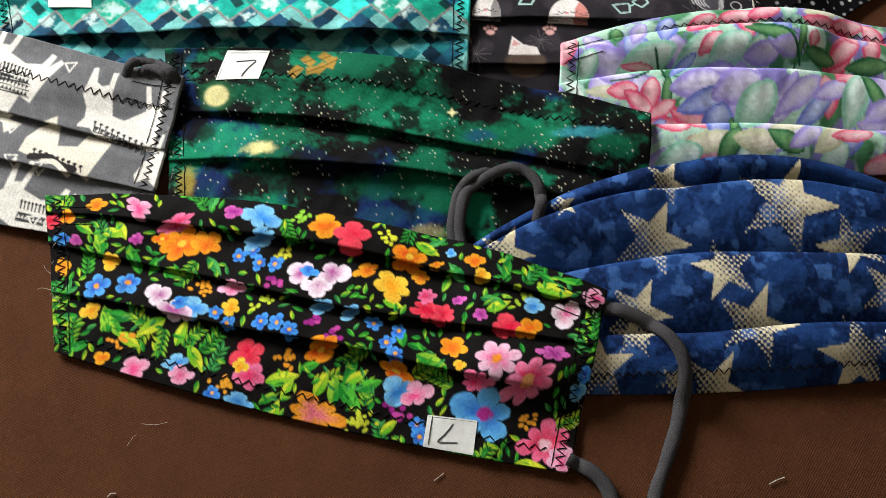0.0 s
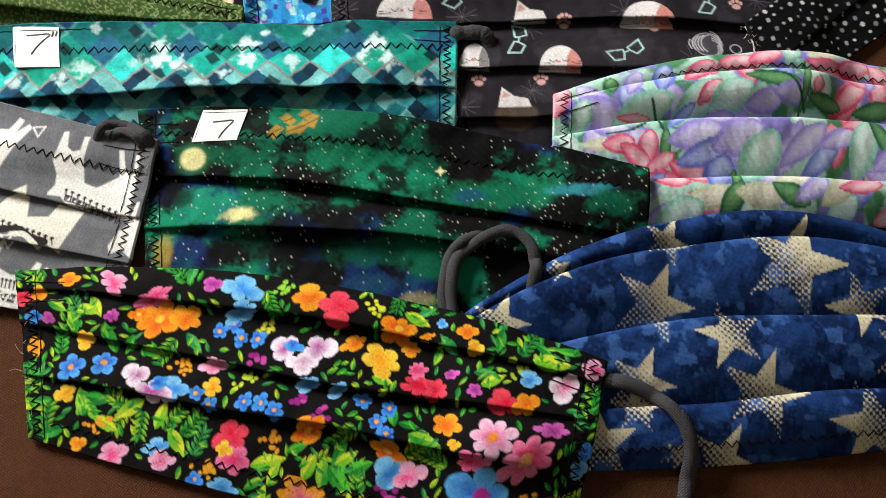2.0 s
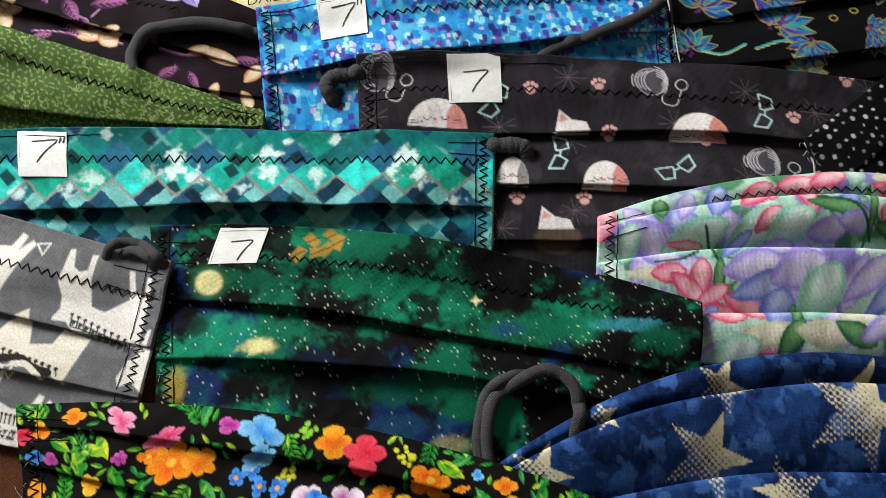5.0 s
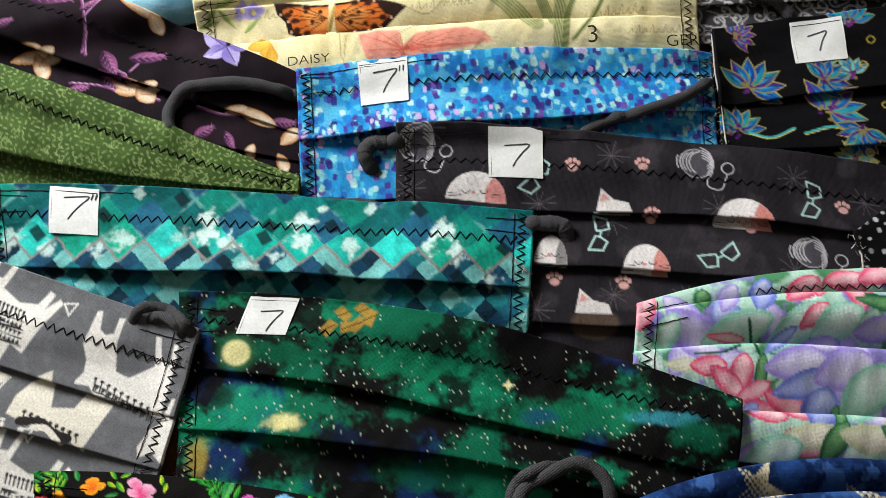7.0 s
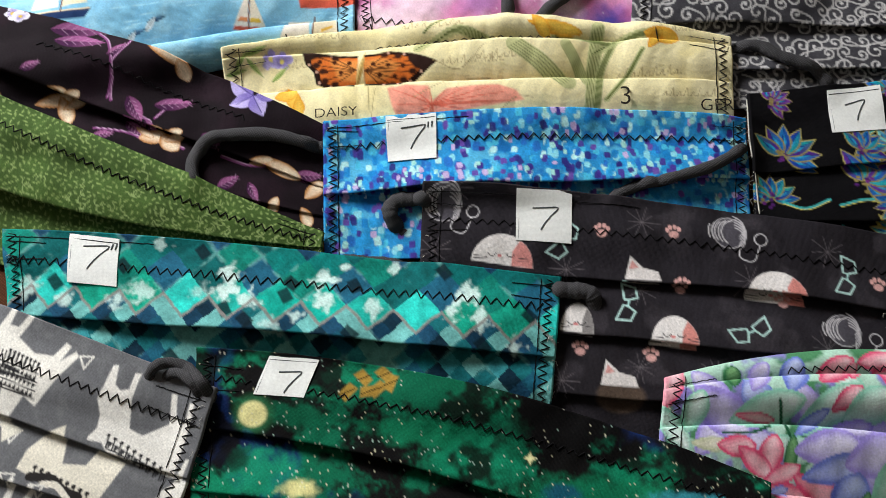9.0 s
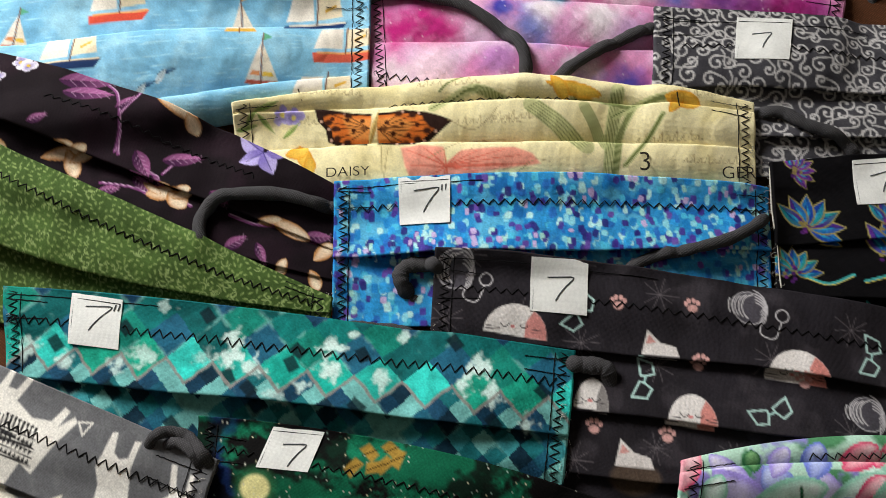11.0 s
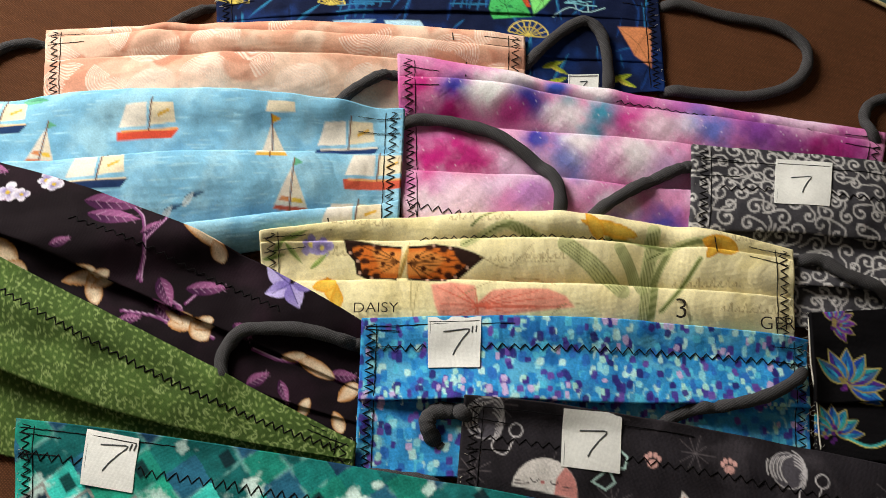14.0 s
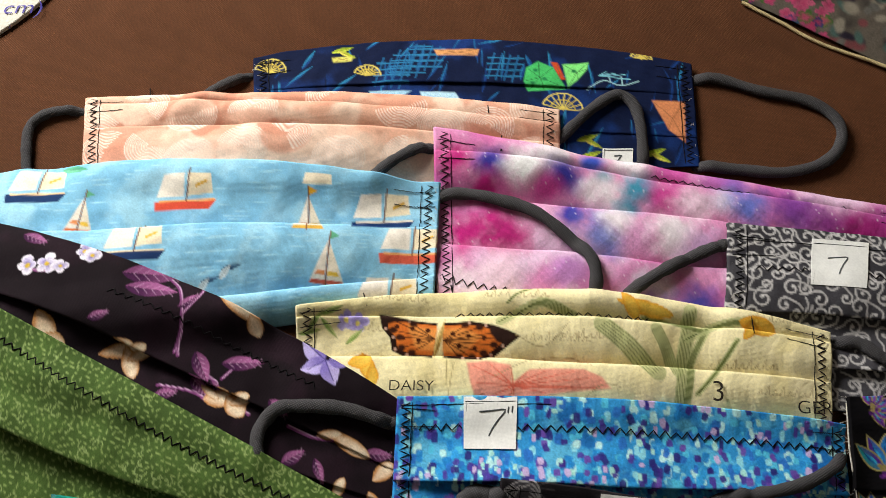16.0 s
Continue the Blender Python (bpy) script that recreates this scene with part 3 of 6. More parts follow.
def face_mask(name, label, corners, bows, folds, paint, step=0.45, puff=2.6, seed=1, sides=(True, True), low=0.72, up=False, dye=0.06):
    c = np.array(corners, dtype=float)
    sheet = Sheet(corners, bows, folds, seed)
    mid = c.mean(0) / 1000
    parent = thing("face_mask", (mid[0], mid[1], TABLE), label, "face mask", "cloth face masks on the table")
    d = c[1] - c[0]
    mat = printed_cotton(name, -math.atan2(d[1], d[0]), low=low)
    mask_cloth(name, sheet, step / 1000, puff / 1000, parent, mat, paint, up, dye)
    for on, u0, u1 in ((sides[0], 0.008, 0.035), (sides[1], 0.992, 0.965)):
        if on:
            zigzag(parent, sheet, ((u0 + u1) / 2, 0.02), ((u0 + u1) / 2, 0.98), 2.6, 2.4, "side_zigzag")
            straight(parent, sheet, (u1, 0.02), (u1, 0.98), "side_seam")
            w = u1 + (0.05 if u1 < 0.5 else -0.05)
            straight(parent, sheet, (u0, 0.08), (w, 0.09), "bar_tack")
            straight(parent, sheet, (u0, 0.2), (w, 0.19), "bar_tack")
            e = sheet.plan(np.full(12, u0), np.linspace(0, 1, 12)) * 1000
            frays(parent, e, seed + int(u0 * 10), 9)
    return parent, sheet


# ---- the masks, from the far end of the pile to the near one ----
def navy_print(x, y, u, s):
    p = Print(x, y, "#0c1838", 11)
    p.mottle("#12306a", 14, 0.45, 0.7, 3)
    for q in p.scatter(110):
        a = p.g.choice([80, 95, 20, 110, 60])
        p.leaf(q, p.g.uniform(6, 16), p.g.uniform(0.7, 1.8), a + p.g.uniform(-12, 12), "#143a78", p.g.choice(["#1f6a9c", "#0a1430", "#2a86b0"]), 0)
    for q in ((-86.2, 370.1), (-91.6, 365.1), (-80.5, 374), (-50.8, 373.5)):
        for k in range(4):
            p.line([(q[0] - 6, q[1] + 3 * k - 5), (q[0] + 7, q[1] + 3 * k - 3)], 0.7, "#2a7fae", 0.8)
            p.line([(q[0] + 3 * k - 5, q[1] - 6), (q[0] + 3 * k - 4, q[1] + 7)], 0.7, "#1f6496", 0.8)
    # green butterfly, orange wings, gold shells, pale blue petals
    a = (-28.6, 372.0)
    for wing, c in (([(-42.3, 375.3), (-38.2, 379.0), (-32.4, 377.1), (-26.9, 368.2), (-34.6, 366.2), (-40.5, 364.8), (-42.6, 368.5)], "#46c068"), ([(-29.1, 379.4), (-19.5, 381.8), (-19.8, 378.5), (-22.9, 372.8), (-26.1, 368.6)], "#7fe27c"),
                    ([(-33.6, 379.7), (-31.0, 379.8), (-27.5, 372.1), (-29.1, 371.9)], "#d8502a"), ([(-98.3, 356.4), (-82.9, 358.5), (-87.8, 353.4), (-95.3, 352.2)], "#a4d2ea"), ([(-79.7, 358.8), (-66.9, 360.2), (-63.6, 355.7), (-64.1, 352.3), (-76.5, 351.4)], "#b4dcf0"),
                    ([(5.0, 368.8), (16.9, 370.2), (17.9, 352.9), (11.5, 357.0)], "#d88a5c"), ([(-77.6, 379.0), (-60.8, 381.8), (-61.1, 378.5), (-76.0, 376.3)], "#d89a62"), ([(-114.9, 369.5), (-106.8, 371.6), (-107.4, 368.7), (-113.9, 367.4)], "#d8d468")):
        p.shape(a, [(x - a[0], y - a[1]) for x, y in wing], c, 0, 1, 0.4)
        m = np.mean(wing, axis=0)
        for x, y in wing:
            p.line([tuple(m), (m[0] + 0.9 * (x - m[0]), m[1] + 0.9 * (y - m[1]))], 0.3, "#16301f" if c[1] in "47" else "#8a5a3a" if c[1] == "d" else "#86bcdc", 0.7)
    for q in ((-38.8, 374.5), (-39.3, 368.3), (-35.1, 371.0), (-24.6, 376.7)):
        p.blob(q, 0.9, 0.8, 0, "#1f7a48", 0.5)
    for pts in ([(-19.0, 369.4), (-13.4, 374.3), (-6.7, 373.3), (-0.3, 376.3)], [(-12.0, 377.9), (-10.6, 374.0)], [(-7.0, 377.3), (-6.1, 373.4)]):
        p.line(pts, 0.5, "#9ac4cc")
    for k in range(6):
        p.line([(-15.1, 376.6), ((-3.6, 376.6)[0] - 1.8 * k, (-3.6, 376.6)[1] + 2 * (k % 2))], 0.4, "#7ac0d0")
    for q, r in (((-136.7, 360.1), 6), ((-27.2, 358.6), 7.5), ((-100.2, 362.9), 5), ((0.1, 387.1), 4)):
        for k in range(9):
            t = radians(20 * k + 10)
            p.line([q, (q[0] + r * math.cos(t), q[1] + r * math.sin(t))], 0.45, "#d9c45e")
        p.ring(q, r, 0.5, "#e2d06a", 10, 170)
        p.ring(q, r * 0.6, 0.4, "#c9b04a", 10, 170)
    for q in ((-111.7, 374), (-17.1, 349), (-15.5, 342.1), (7.3, 347.1)):
        p.leaf(q, 9, 2.2, 30, "#c9d84a", "#8aa32a")
        p.leaf((q[0] + 2, q[1] - 2), 8, 2, -20, "#e2d860", "#9ab02a")
    return p.c


navy, sh = face_mask("navy_butterfly_cotton", "navy blue pleated cloth mask printed with tropical butterflies",
                     ((-144.7, 365.8), (19.2, 387.8), (23.5, 343.8), (-133.5, 324.2)), (9.8, -3.7), [(.34, .37, .32), (.71, .70, .72)], navy_print, 0.45, 0.8, 11)
ear_loop(navy, [(18.3, 381.3), (28.9, 382.6), (43.6, 379.7), (62.6, 377.5), (72.6, 370.3), (72.8, 360.2), (66.2, 351.7), (53, 345.9), (38, 344.6), (20.6, 344.2)], 2.1)
ear_loop(navy, [(-142.2, 360.2), (-147.5, 355.7), (-154.6, 350.1), (-160, 342.1), (-164.3, 334.5)], 2.0)
size_tag(navy, ((-11.5, 345.5), (-0.8, 347.1), (-0.5, 339.5), (-11.2, 337.9)), "7", (-5.9, 342.2), 4, 5)


def peach_print(x, y, u, s):
    p = Print(x, y, "#deaa90", 12)
    p.mottle("#f0cfb8", 20, 0.44, 0.56, 5)
    p.mottle("#cf8d74", 15, 0.56, 0.64, 8, 0.8)
    for q in p.scatter(34, 15):
        a0, squash = p.g.uniform(0, 360), p.g.uniform(0.6, 0.9)
        p.blob(q, 9, 7, 20, str(p.g.choice(["#ecc4ac", "#d9987e", "#f2d6c2"])), 0.12, 0.7)
        for k in range(9):
            p.ring(q, 1.2 + 1.0 * k, 0.36, "#f8e2d2", a0, a0 + 200, squash, 20)
    return p.c


peach, sh = face_mask("peach_swirl_cotton", "peach pink pleated cloth mask with pale swirl print",
                      ((-201.2, 338.8), (-28.3, 357), (-25.2, 326.8), (-190.8, 304.7)), (4.2, -3.4), [(.11, .18, .22), (.40, .42, .46)], peach_print, 0.45, 2.4, 12, low=0.86, up=True, dye=0.03)
ear_loop(peach, [(-199, 334.2), (-206.7, 332.6), (-213.3, 329.6), (-216.8, 323.6), (-214.2, 313.2), (-211, 305.3), (-206.2, 298.4)], 1.9)
ear_loop(peach, [(-28.2, 345.7), (-22.9, 351.5), (-16.3, 360.6), (-8.3, 367.6), (-2.4, 365), (0.7, 356.9), (2.6, 344.2), (2.7, 336.1)], 2.1)
stitch_line(peach, [(-179.5, 347.5), (-176.4, 341)], 0.0002)
stitch_line(peach, [(-54.2, 354.3), (-53.5, 350.8)], 0.0002)


def tie_dye_print(x, y, u, s):
    p = Print(x, y, "#df94c0", 13)
    p.mottle("#e8c4e0", 26, 0.4, 0.7, 21)
    p.mottle("#c94f9e", 24, 0.54, 0.76, 27, 0.7)
    pale, magenta, indigo, teal, violet = "#f6ecf2", "#c2207c", "#3438a8", "#1f9ab8", "#7f3f98"
    top = (((-28.8, 337.4), 9, pale), ((-15.5, 336.4), 4.5, "#2f55c0"), ((-11.1, 330.8), 4, teal), ((-1.1, 338.9), 8, pale), ((13.4, 337.0), 9, "#cf5aa6"), ((29.1, 336.1), 8, "#c26cb8"),
           ((35.6, 336.2), 6, "#9a62b4"), ((47.2, 334.0), 9, "#cf6ab4"), ((85.3, 327.3), 10, "#b04a9c"))
    second = (((-62.2, 328.8), 9, magenta), ((-50.4, 329.7), 7, indigo), ((-39.2, 329.7), 7.5, "#ffffff"), ((-24.1, 329.5), 7, indigo), ((-30.0, 323.3), 6, "#d2489c"), ((-10.7, 326.0), 8, pale), ((2.1, 328.5), 7, teal), ((-1.9, 320.4), 5, teal),
              ((11.2, 327.5), 8, "#cc3f92"), ((20.3, 325.7), 8, "#f0cfe2"), ((30.5, 328.7), 6, "#e6d8ee"), ((39.5, 328.4), 9, "#6272c4"), ((54.9, 327.5), 10, violet), ((66.3, 326.1), 9, "#8a3a88"), ((78.8, 323.5), 11, "#a02474"), ((-50.5, 320.4), 7, magenta))
    third = (((-20.8, 314.8), 6, indigo), ((-9.5, 309.8), 10, "#7884cc"), ((-4.8, 314.8), 7, pale), ((3.2, 310.1), 7, "#dd9cc8"), ((14.4, 313.1), 9, pale), ((-43.6, 306.5), 13, magenta), ((-34.1, 313.0), 6, "#e9a4cc"), ((-56.2, 304.8), 9, magenta), ((23.3, 310.0), 8, "#caa0cc"))
    last = (((-41.7, 291.1), 10, "#f2cfe0"), ((-26.6, 290.4), 8, "#e08cc0"), ((-19.5, 294.2), 7, "#c486c6"), ((7.8, 293.8), 8, "#e8d0e4"), ((22.7, 289.6), 8, "#4f4cb4"), ((5.7, 286.6), 7, "#8a5cb4"), ((-53.6, 286.7), 8, "#f6dce8"))
    for q, r, c in top + second + third + last:
        k, a, b = p.near(q, r * 1.8)
        w = value_noise(p.x[k], p.y[k], 5, 4) + 0.35 * (value_noise(p.x[k], p.y[k], 1.4, 14) - 0.5)
        p.lay(k, 0.97 * (1 - ramp(np.hypot(a, b * 1.15) / r + (w - 0.5) * 0.9, 0.15, 1.45)), c)
    for q in p.scatter(200):
        p.blob(q, 0.35, 0.35, 0, "#f6eaf4", 0.5, 0.5)
    return p.c


tie, sh = face_mask("tie_dye_cotton", "pink and violet tie-dye pleated cloth mask",
                    ((-71.8, 340.2), (99.8, 337.2), (92.1, 297), (-61.7, 282)), (1.0, -6.8), [(.16, .12, .14), (.41, .36, .37), (.70, .66, .69)], tie_dye_print, 0.5, 2.8, 13, low=0.86, up=True, dye=0.03)
ear_loop(tie, [(-68.7, 333.3), (-75.4, 331.7), (-82.5, 326.9), (-90.2, 320), (-97.1, 313.7)], 2.0)
ear_loop(tie, [(97.8, 329.9), (93.3, 335.6), (92.7, 343.9), (95.9, 349.4), (103.1, 351.6), (108.3, 344.6), (109.5, 333.5)], 1.9)
stitch_line(tie, [(-47.8, 342.7), (-47.2, 334.2)], 0.0002)
stitch_line(tie, [(71.8, 334), (73.1, 331.8)], 0.0002)
zigzag(tie, sh, (0.0, 0.9), (0.2, 0.93), 2.2, 3.2)
zigzag(tie, sh, (0.45, 0.08), (0.75, 0.12), 1.2, 3.0)


def grey_scroll_print(x, y, u, s):
    p = Print(x, y, "#47464b", 14)
    p.mottle("#3b3a3f", 9, 0.45, 0.65, 2)
    for q in p.scatter(520, 4.3):
        a0, w = p.g.uniform(0, 360), p.g.choice([-1, 1])
        r = p.g.uniform(2.2, 3.4)
        pts = [(q[0] + r * (1 - 0.8 * t) * math.cos(radians(a0) + w * 6.5 * t), q[1] + r * (1 - 0.8 * t) * math.sin(radians(a0) + w * 6.5 * t)) for t in np.linspace(0, 1, 9)]
        p.line(pts, 0.62, "#c9c7c6")
        e = (q[0] + (r + 3.2) * math.cos(radians(a0 - w * 50)), q[1] + (r + 3.2) * math.sin(radians(a0 - w * 50)))
        p.line([pts[0], ((pts[0][0] + e[0]) / 2 + 0.7, (pts[0][1] + e[1]) / 2), e], 0.6, "#bdbbba")
        p.blob(pts[-1], 0.6, 0.6, 0, "#cfcdcc")
    return p.c


grey, sh = face_mask("grey_scroll_cotton", "charcoal grey pleated cloth mask with pale scrollwork print",
                     ((30.8, 319.2), (217.8, 331.2), (201.2, 272.4), (31.4, 260.5)), (0.1, -1.5), [(.52, .49, .50), (.77, .77, .76)], grey_scroll_print, 0.5, 2.6, 14)
straight(grey, sh, (0.02, 0.1), (0.4, 0.09))
size_tag(grey, ((58.9, 317.5), (77.8, 319.1), (74.7, 301.2), (57, 299.9)), "7", (66.7, 308.4), 10, 4)
ear_loop(grey, [(33.1, 312.6), (26.1, 309.2), (17.8, 304), (7.4, 296), (-2.2, 287.7)], 2.1)
zigzag(grey, sh, (0.05, 0.27), (0.6, 0.27), 1.8, 3.4)


def boats_print(x, y, u, s):
    p = Print(x, y, "#84c2e0", 15)
    p.mottle("#9fd4ea", 12, 0.4, 0.65, 3)
    p.mottle("#6fb0d4", 7, 0.5, 0.7, 6, 0.6)
    for q in p.scatter(420):
        p.leaf(q, p.g.uniform(4, 10), 0.4, 9, "#a9d9ec", "#8ccbe6", 0)

    def dinghy(c, k, hull, ang, flag):
        p.shape(c, [(-3.6 * k, -4), (-0.3, -4), (-0.3, 7 * k)], "#efe6d6", ang, 1)
        p.shape(c, [(0.3, -4), (4.2 * k, -4), (0.3, 6.2 * k)], "#e9dfc9", ang, 1)
        p.shape(c, [(-3.6 * k, -4), (4.2 * k, -4), (3.7 * k, -2.7), (-3.1 * k, -2.7)], hull, ang, 1)
        p.shape(c, [(-2.5 * k, -1.2), (-0.4, -1.2), (-0.4, 0.2), (-1.9 * k, 0.2)], "#e0905a", ang, 1)
        p.shape(c, [(0.5, -1.4), (2.9 * k, -1.4), (2.3 * k, 0), (0.5, 0)], "#e8c04a", ang, 1)
        p.shape(c, [(0, 7 * k), (3.2, 8 * k), (0, 9.2 * k)], flag, ang, 1)
        ca, sa = math.cos(radians(ang)), math.sin(radians(ang))
        p.line([(c[0] + 4.5 * sa, c[1] - 4.5 * ca), (c[0] - 9 * k * sa, c[1] + 9 * k * ca)], 0.5, "#7a4a30")

    def ship(c, ang, hull, stripe):
        p.shape(c, [(-9.5, -4.6), (-9, -8), (9.5, -7), (12, -3.6)], hull, ang)
        p.shape(c, [(-8, -5), (11.5, -4), (11.2, -3.3), (-8, -4.2)], stripe, ang)
        p.shape(c, [(-9, -3.2), (0.6, -2.6), (0.6, 5.2), (-6.6, 4.6)], "#f2ebdd", ang)
        p.shape(c, [(1.6, -2.6), (10.4, -1.4), (9.6, 5.0), (1.6, 5.2)], "#f0e2c2", ang)
        p.shape(c, [(4.5, 0), (8.4, 2), (8.4, 3), (4.5, 1.2)], "#e8b84a", ang)
        p.line([(c[0] + 2, c[1] - 4), (c[0] + 1.4, c[1] + 7)], 0.5, "#6a4030")

    ship((-153.2, 305.3), 8, "#d8503a", "#f0b070")
    ship((-85.5, 308.8), 8, "#1f3f72", "#e8e0d0")
    ship((-164.2, 283.6), 8, "#1c3560", "#e8d8b8")
    dinghy((-185.7, 289), 1.25, "#e07a4a", 2, "#5fb08a")
    dinghy((-108.5, 300), 1.35, "#e0b04a", 10, "#e0a62a")
    dinghy((-98.6, 283), 1.5, "#d8604a", 4, "#5fb08a")
    ship((-73.8, 297.8), 6, "#d8604a", "#f0b070")
    p.shape((-107.5, 314.6), [(-5.4, -1.6), (4.6, -1.2), (4.2, 2.2), (-4.8, 2.2)], "#f0e4c8", 4)
    ship((-205.2, 300.8), 6, "#1f3a66", "#f0d0a0")
    ship((-78.2, 279.6), 6, "#e0a050", "#f0e0c0")
    p.leaf((-193.2, 308), 10, 3.2, 6, "#6fbf9a", "#4f9f80")
    for q in ((-129, 279.2), (-135.3, 274.2)):
        p.leaf(q, 7, 1.8, 25, "#1f3f66", "#5f8fb0")
        p.leaf((q[0] - 2, q[1] - 2), 6, 2.2, 60, "#d8e8ee", "#b8ccd4")
    return p.c


boats, sh = face_mask("sailboat_cotton", "light blue pleated cloth mask printed with sailing boats",
                      ((-254, 294), (-66, 319.8), (-62.2, 279.3), (-225.4, 240.9)), (8.4, -5.6), [(.37, .42, .37), (.79, .83, .80)], boats_print, 0.45, 3.2, 15, low=0.86, up=True, dye=0.03)
ear_loop(boats, [(-67.9, 315.8), (-57.5, 317.7), (-45.7, 316.5), (-33.6, 313.6), (-21.5, 306.4), (-13.5, 299.7), (-10.8, 291.2), (-11.8, 283.8)], 2.15)


def garden_print(x, y, u, s):
    p = Print(x, y, "#f3e8b6", 16)
    p.mottle("#eadb9e", 18, 0.45, 0.7, 3, 0.7)
    p.mottle("#f3e8bc", 10, 0.5, 0.7, 9, 0.6)
    # faint handwriting: short slanted loops in rows, too pale to read
    for q in ((-74.2, 276.2), (-36.1, 282.8), (-22, 269.8), (36.7, 269.9), (47.1, 286), (-19.1, 258.1), (51.4, 263.3), (-78.2, 265.7), (-11.3, 272.1)):
        for k in range(9):
            a = (q[0] - 10 + 2.3 * k, q[1] - 1 + 0.25 * k)
            p.line([a, (a[0] + 0.9, a[1] + 1.3 * (1 + k % 2)), (a[0] + 1.2, a[1]), (a[0] + 2.3, a[1] + 0.2)], 0.28, "#a89468", 0.75)
    # long leaves: pale washes with fine dark ribs
    for a, b, c, w in (((-8.1, 276.9), (0.8, 271.5), (10.2, 264.1), 5.5), ((8.9, 278.2), (12.9, 272.1), (16.5, 265.4), 3.6), ((19.8, 286.0), (18.5, 270.6), (18.3, 255.5), 4.6), ((24.8, 279.9), (21.1, 269.8), (20.0, 256.3), 2.6), ((34.1, 277.7), (29.5, 268.7), (23.1, 259.6), 1.8),
                       ((-39.9, 273.7), (-28.1, 281.7), (-16.9, 279.2), 3.0), ((19.2, 276.7), (28.1, 282.3), (36.6, 284.4), 2.8), ((5.3, 281.9), (14.5, 280.8), (23.6, 279.8), 2.0), ((-38.4, 280.4), (-35.4, 284.0), (-31.0, 286.5), 0.9)):
        p.line([a, b, c], w, "#b9bf84", 0.8)
        for o in (-0.46, -0.28, -0.1, 0.08, 0.26, 0.44):
            p.line([(v[0] + o * w * 0.8, v[1] + o * w * 0.6) for v in (a, b, c)], 0.26, "#59692f", 0.8)
    # butterfly with open orange wings
    b = (-58.3, 265.7)
    left = [(-59.6, 270.4), (-69.4, 270.2), (-78.6, 270.9), (-77.1, 266.6), (-74.1, 264.0), (-72.8, 260.0), (-68.5, 258.6), (-59.5, 258.8)]
    right = [(-57.9, 270.7), (-48.9, 272.4), (-43.2, 272.2), (-36.7, 270.8), (-33.1, 269.5), (-36.6, 266.0), (-40.2, 262.5), (-44.4, 260.3), (-49.4, 259.6), (-56.2, 259.3)]
    for wing, sx in ((left, -1), (right, 1)):
        rel = [(x - b[0], y - b[1]) for x, y in wing]
        p.shape(b, rel, "#24130c")
        p.shape(b, [(x * 0.86 + sx * 0.3, y * 0.82) for x, y in rel], "#d8712c")
        p.shape(b, [(x * 0.5 + sx * 0.5, y * 0.6) for x, y in rel], "#e8954a", 0, 1, 0.8)
        for x, y in rel[1:-1]:
            p.line([(b[0] + sx * 1.5, b[1] - 0.5), (b[0] + 0.95 * x, b[1] + 0.95 * y)], 0.36, "#43200f", 0.85)
            p.blob((b[0] + 0.8 * x, b[1] + 0.78 * y), 1.3, 1.0, 0, "#3a1c10", 0.4)
            p.blob((b[0] + 0.93 * x, b[1] + 0.9 * y), 0.5, 0.5, 0, "#c9a08a", 0.4)
        for k in range(5):
            p.blob((b[0] + sx * (4 + 2.5 * k), b[1] + 1.9 - (k % 2) * 3.4), 0.8, 0.7, 0, "#4a2210")
    p.shape(b, [(x - b[0], y - b[1]) for x, y in [(-42.6, 272.3), (-36.7, 270.8), (-33.1, 269.5), (-36.7, 266.2), (-40.2, 266.9), (-42.9, 269.9)]], "#2c1a14", 0, 1, 0.5)
    p.shape(b, [(x - b[0], y - b[1]) for x, y in [(-78.6, 270.9), (-69.5, 270.5), (-67.0, 269.7), (-73.8, 268.9), (-76.7, 267.0)]], "#2c1a14", 0, 1, 0.5)
    p.leaf(b, 13, 1.7, 82, "#b9924a", "#e0c27a")
    # coral petals, yellow petals, small lilac flower
    c = (-33.4, 253.5)
    for petal in ([(-48.7, 258.8), (-42.7, 260.1), (-35.0, 259.7), (-33.1, 250.2), (-34.5, 248.3), (-43.7, 246.9), (-46.7, 252.7)],
                  [(-33.6, 254.7), (-29.1, 259.1), (-22.5, 260.3), (-12.5, 261.5), (-6.8, 259.8), (-3.8, 256.8), (-10.8, 255.3), (-21.7, 252.5), (-32.3, 248.6)]):
        p.shape(c, [(x - c[0], y - c[1]) for x, y in petal], "#f0a08a", 0, 1, 0.5)
        for x, y in petal:
            for k in (0.3, 0.6, 0.85):
                p.line([c, ((c[0] + k * (x - c[0])), (c[1] + k * (y - c[1])))], 0.4, "#df6a54", 0.6)
    for q, l, w, an in (((5.2, 284.6), 19, 4.5, -6), ((0.5, 284.9), 10, 4.5, -50), ((40.6, 283.5), 12, 6.5, -8), ((38.3, 282.0), 9, 4, 60), ((-79.6, 253.7), 10, 5, -60), ((-82.1, 255.0), 8, 5, 20), ((-77.4, 251.1), 7, 4, -80)):
        p.petal(q, l, w, an, "#f2cc58", "#e8a432")
    for pts in ([(-39.8, 255.5), (-27.3, 263.2), (-16.2, 265.4), (-10.4, 263.3)], [(-34.8, 269.8), (-25.5, 267.6), (-18.3, 276.0)], [(-52.9, 245.5), (-52.9, 253.0), (-52.6, 258.3)], [(-12.7, 251.5), (-6.6, 257.5), (-1.1, 257.8)]):
        p.line(pts, 0.3, "#a08c5c", 0.7)
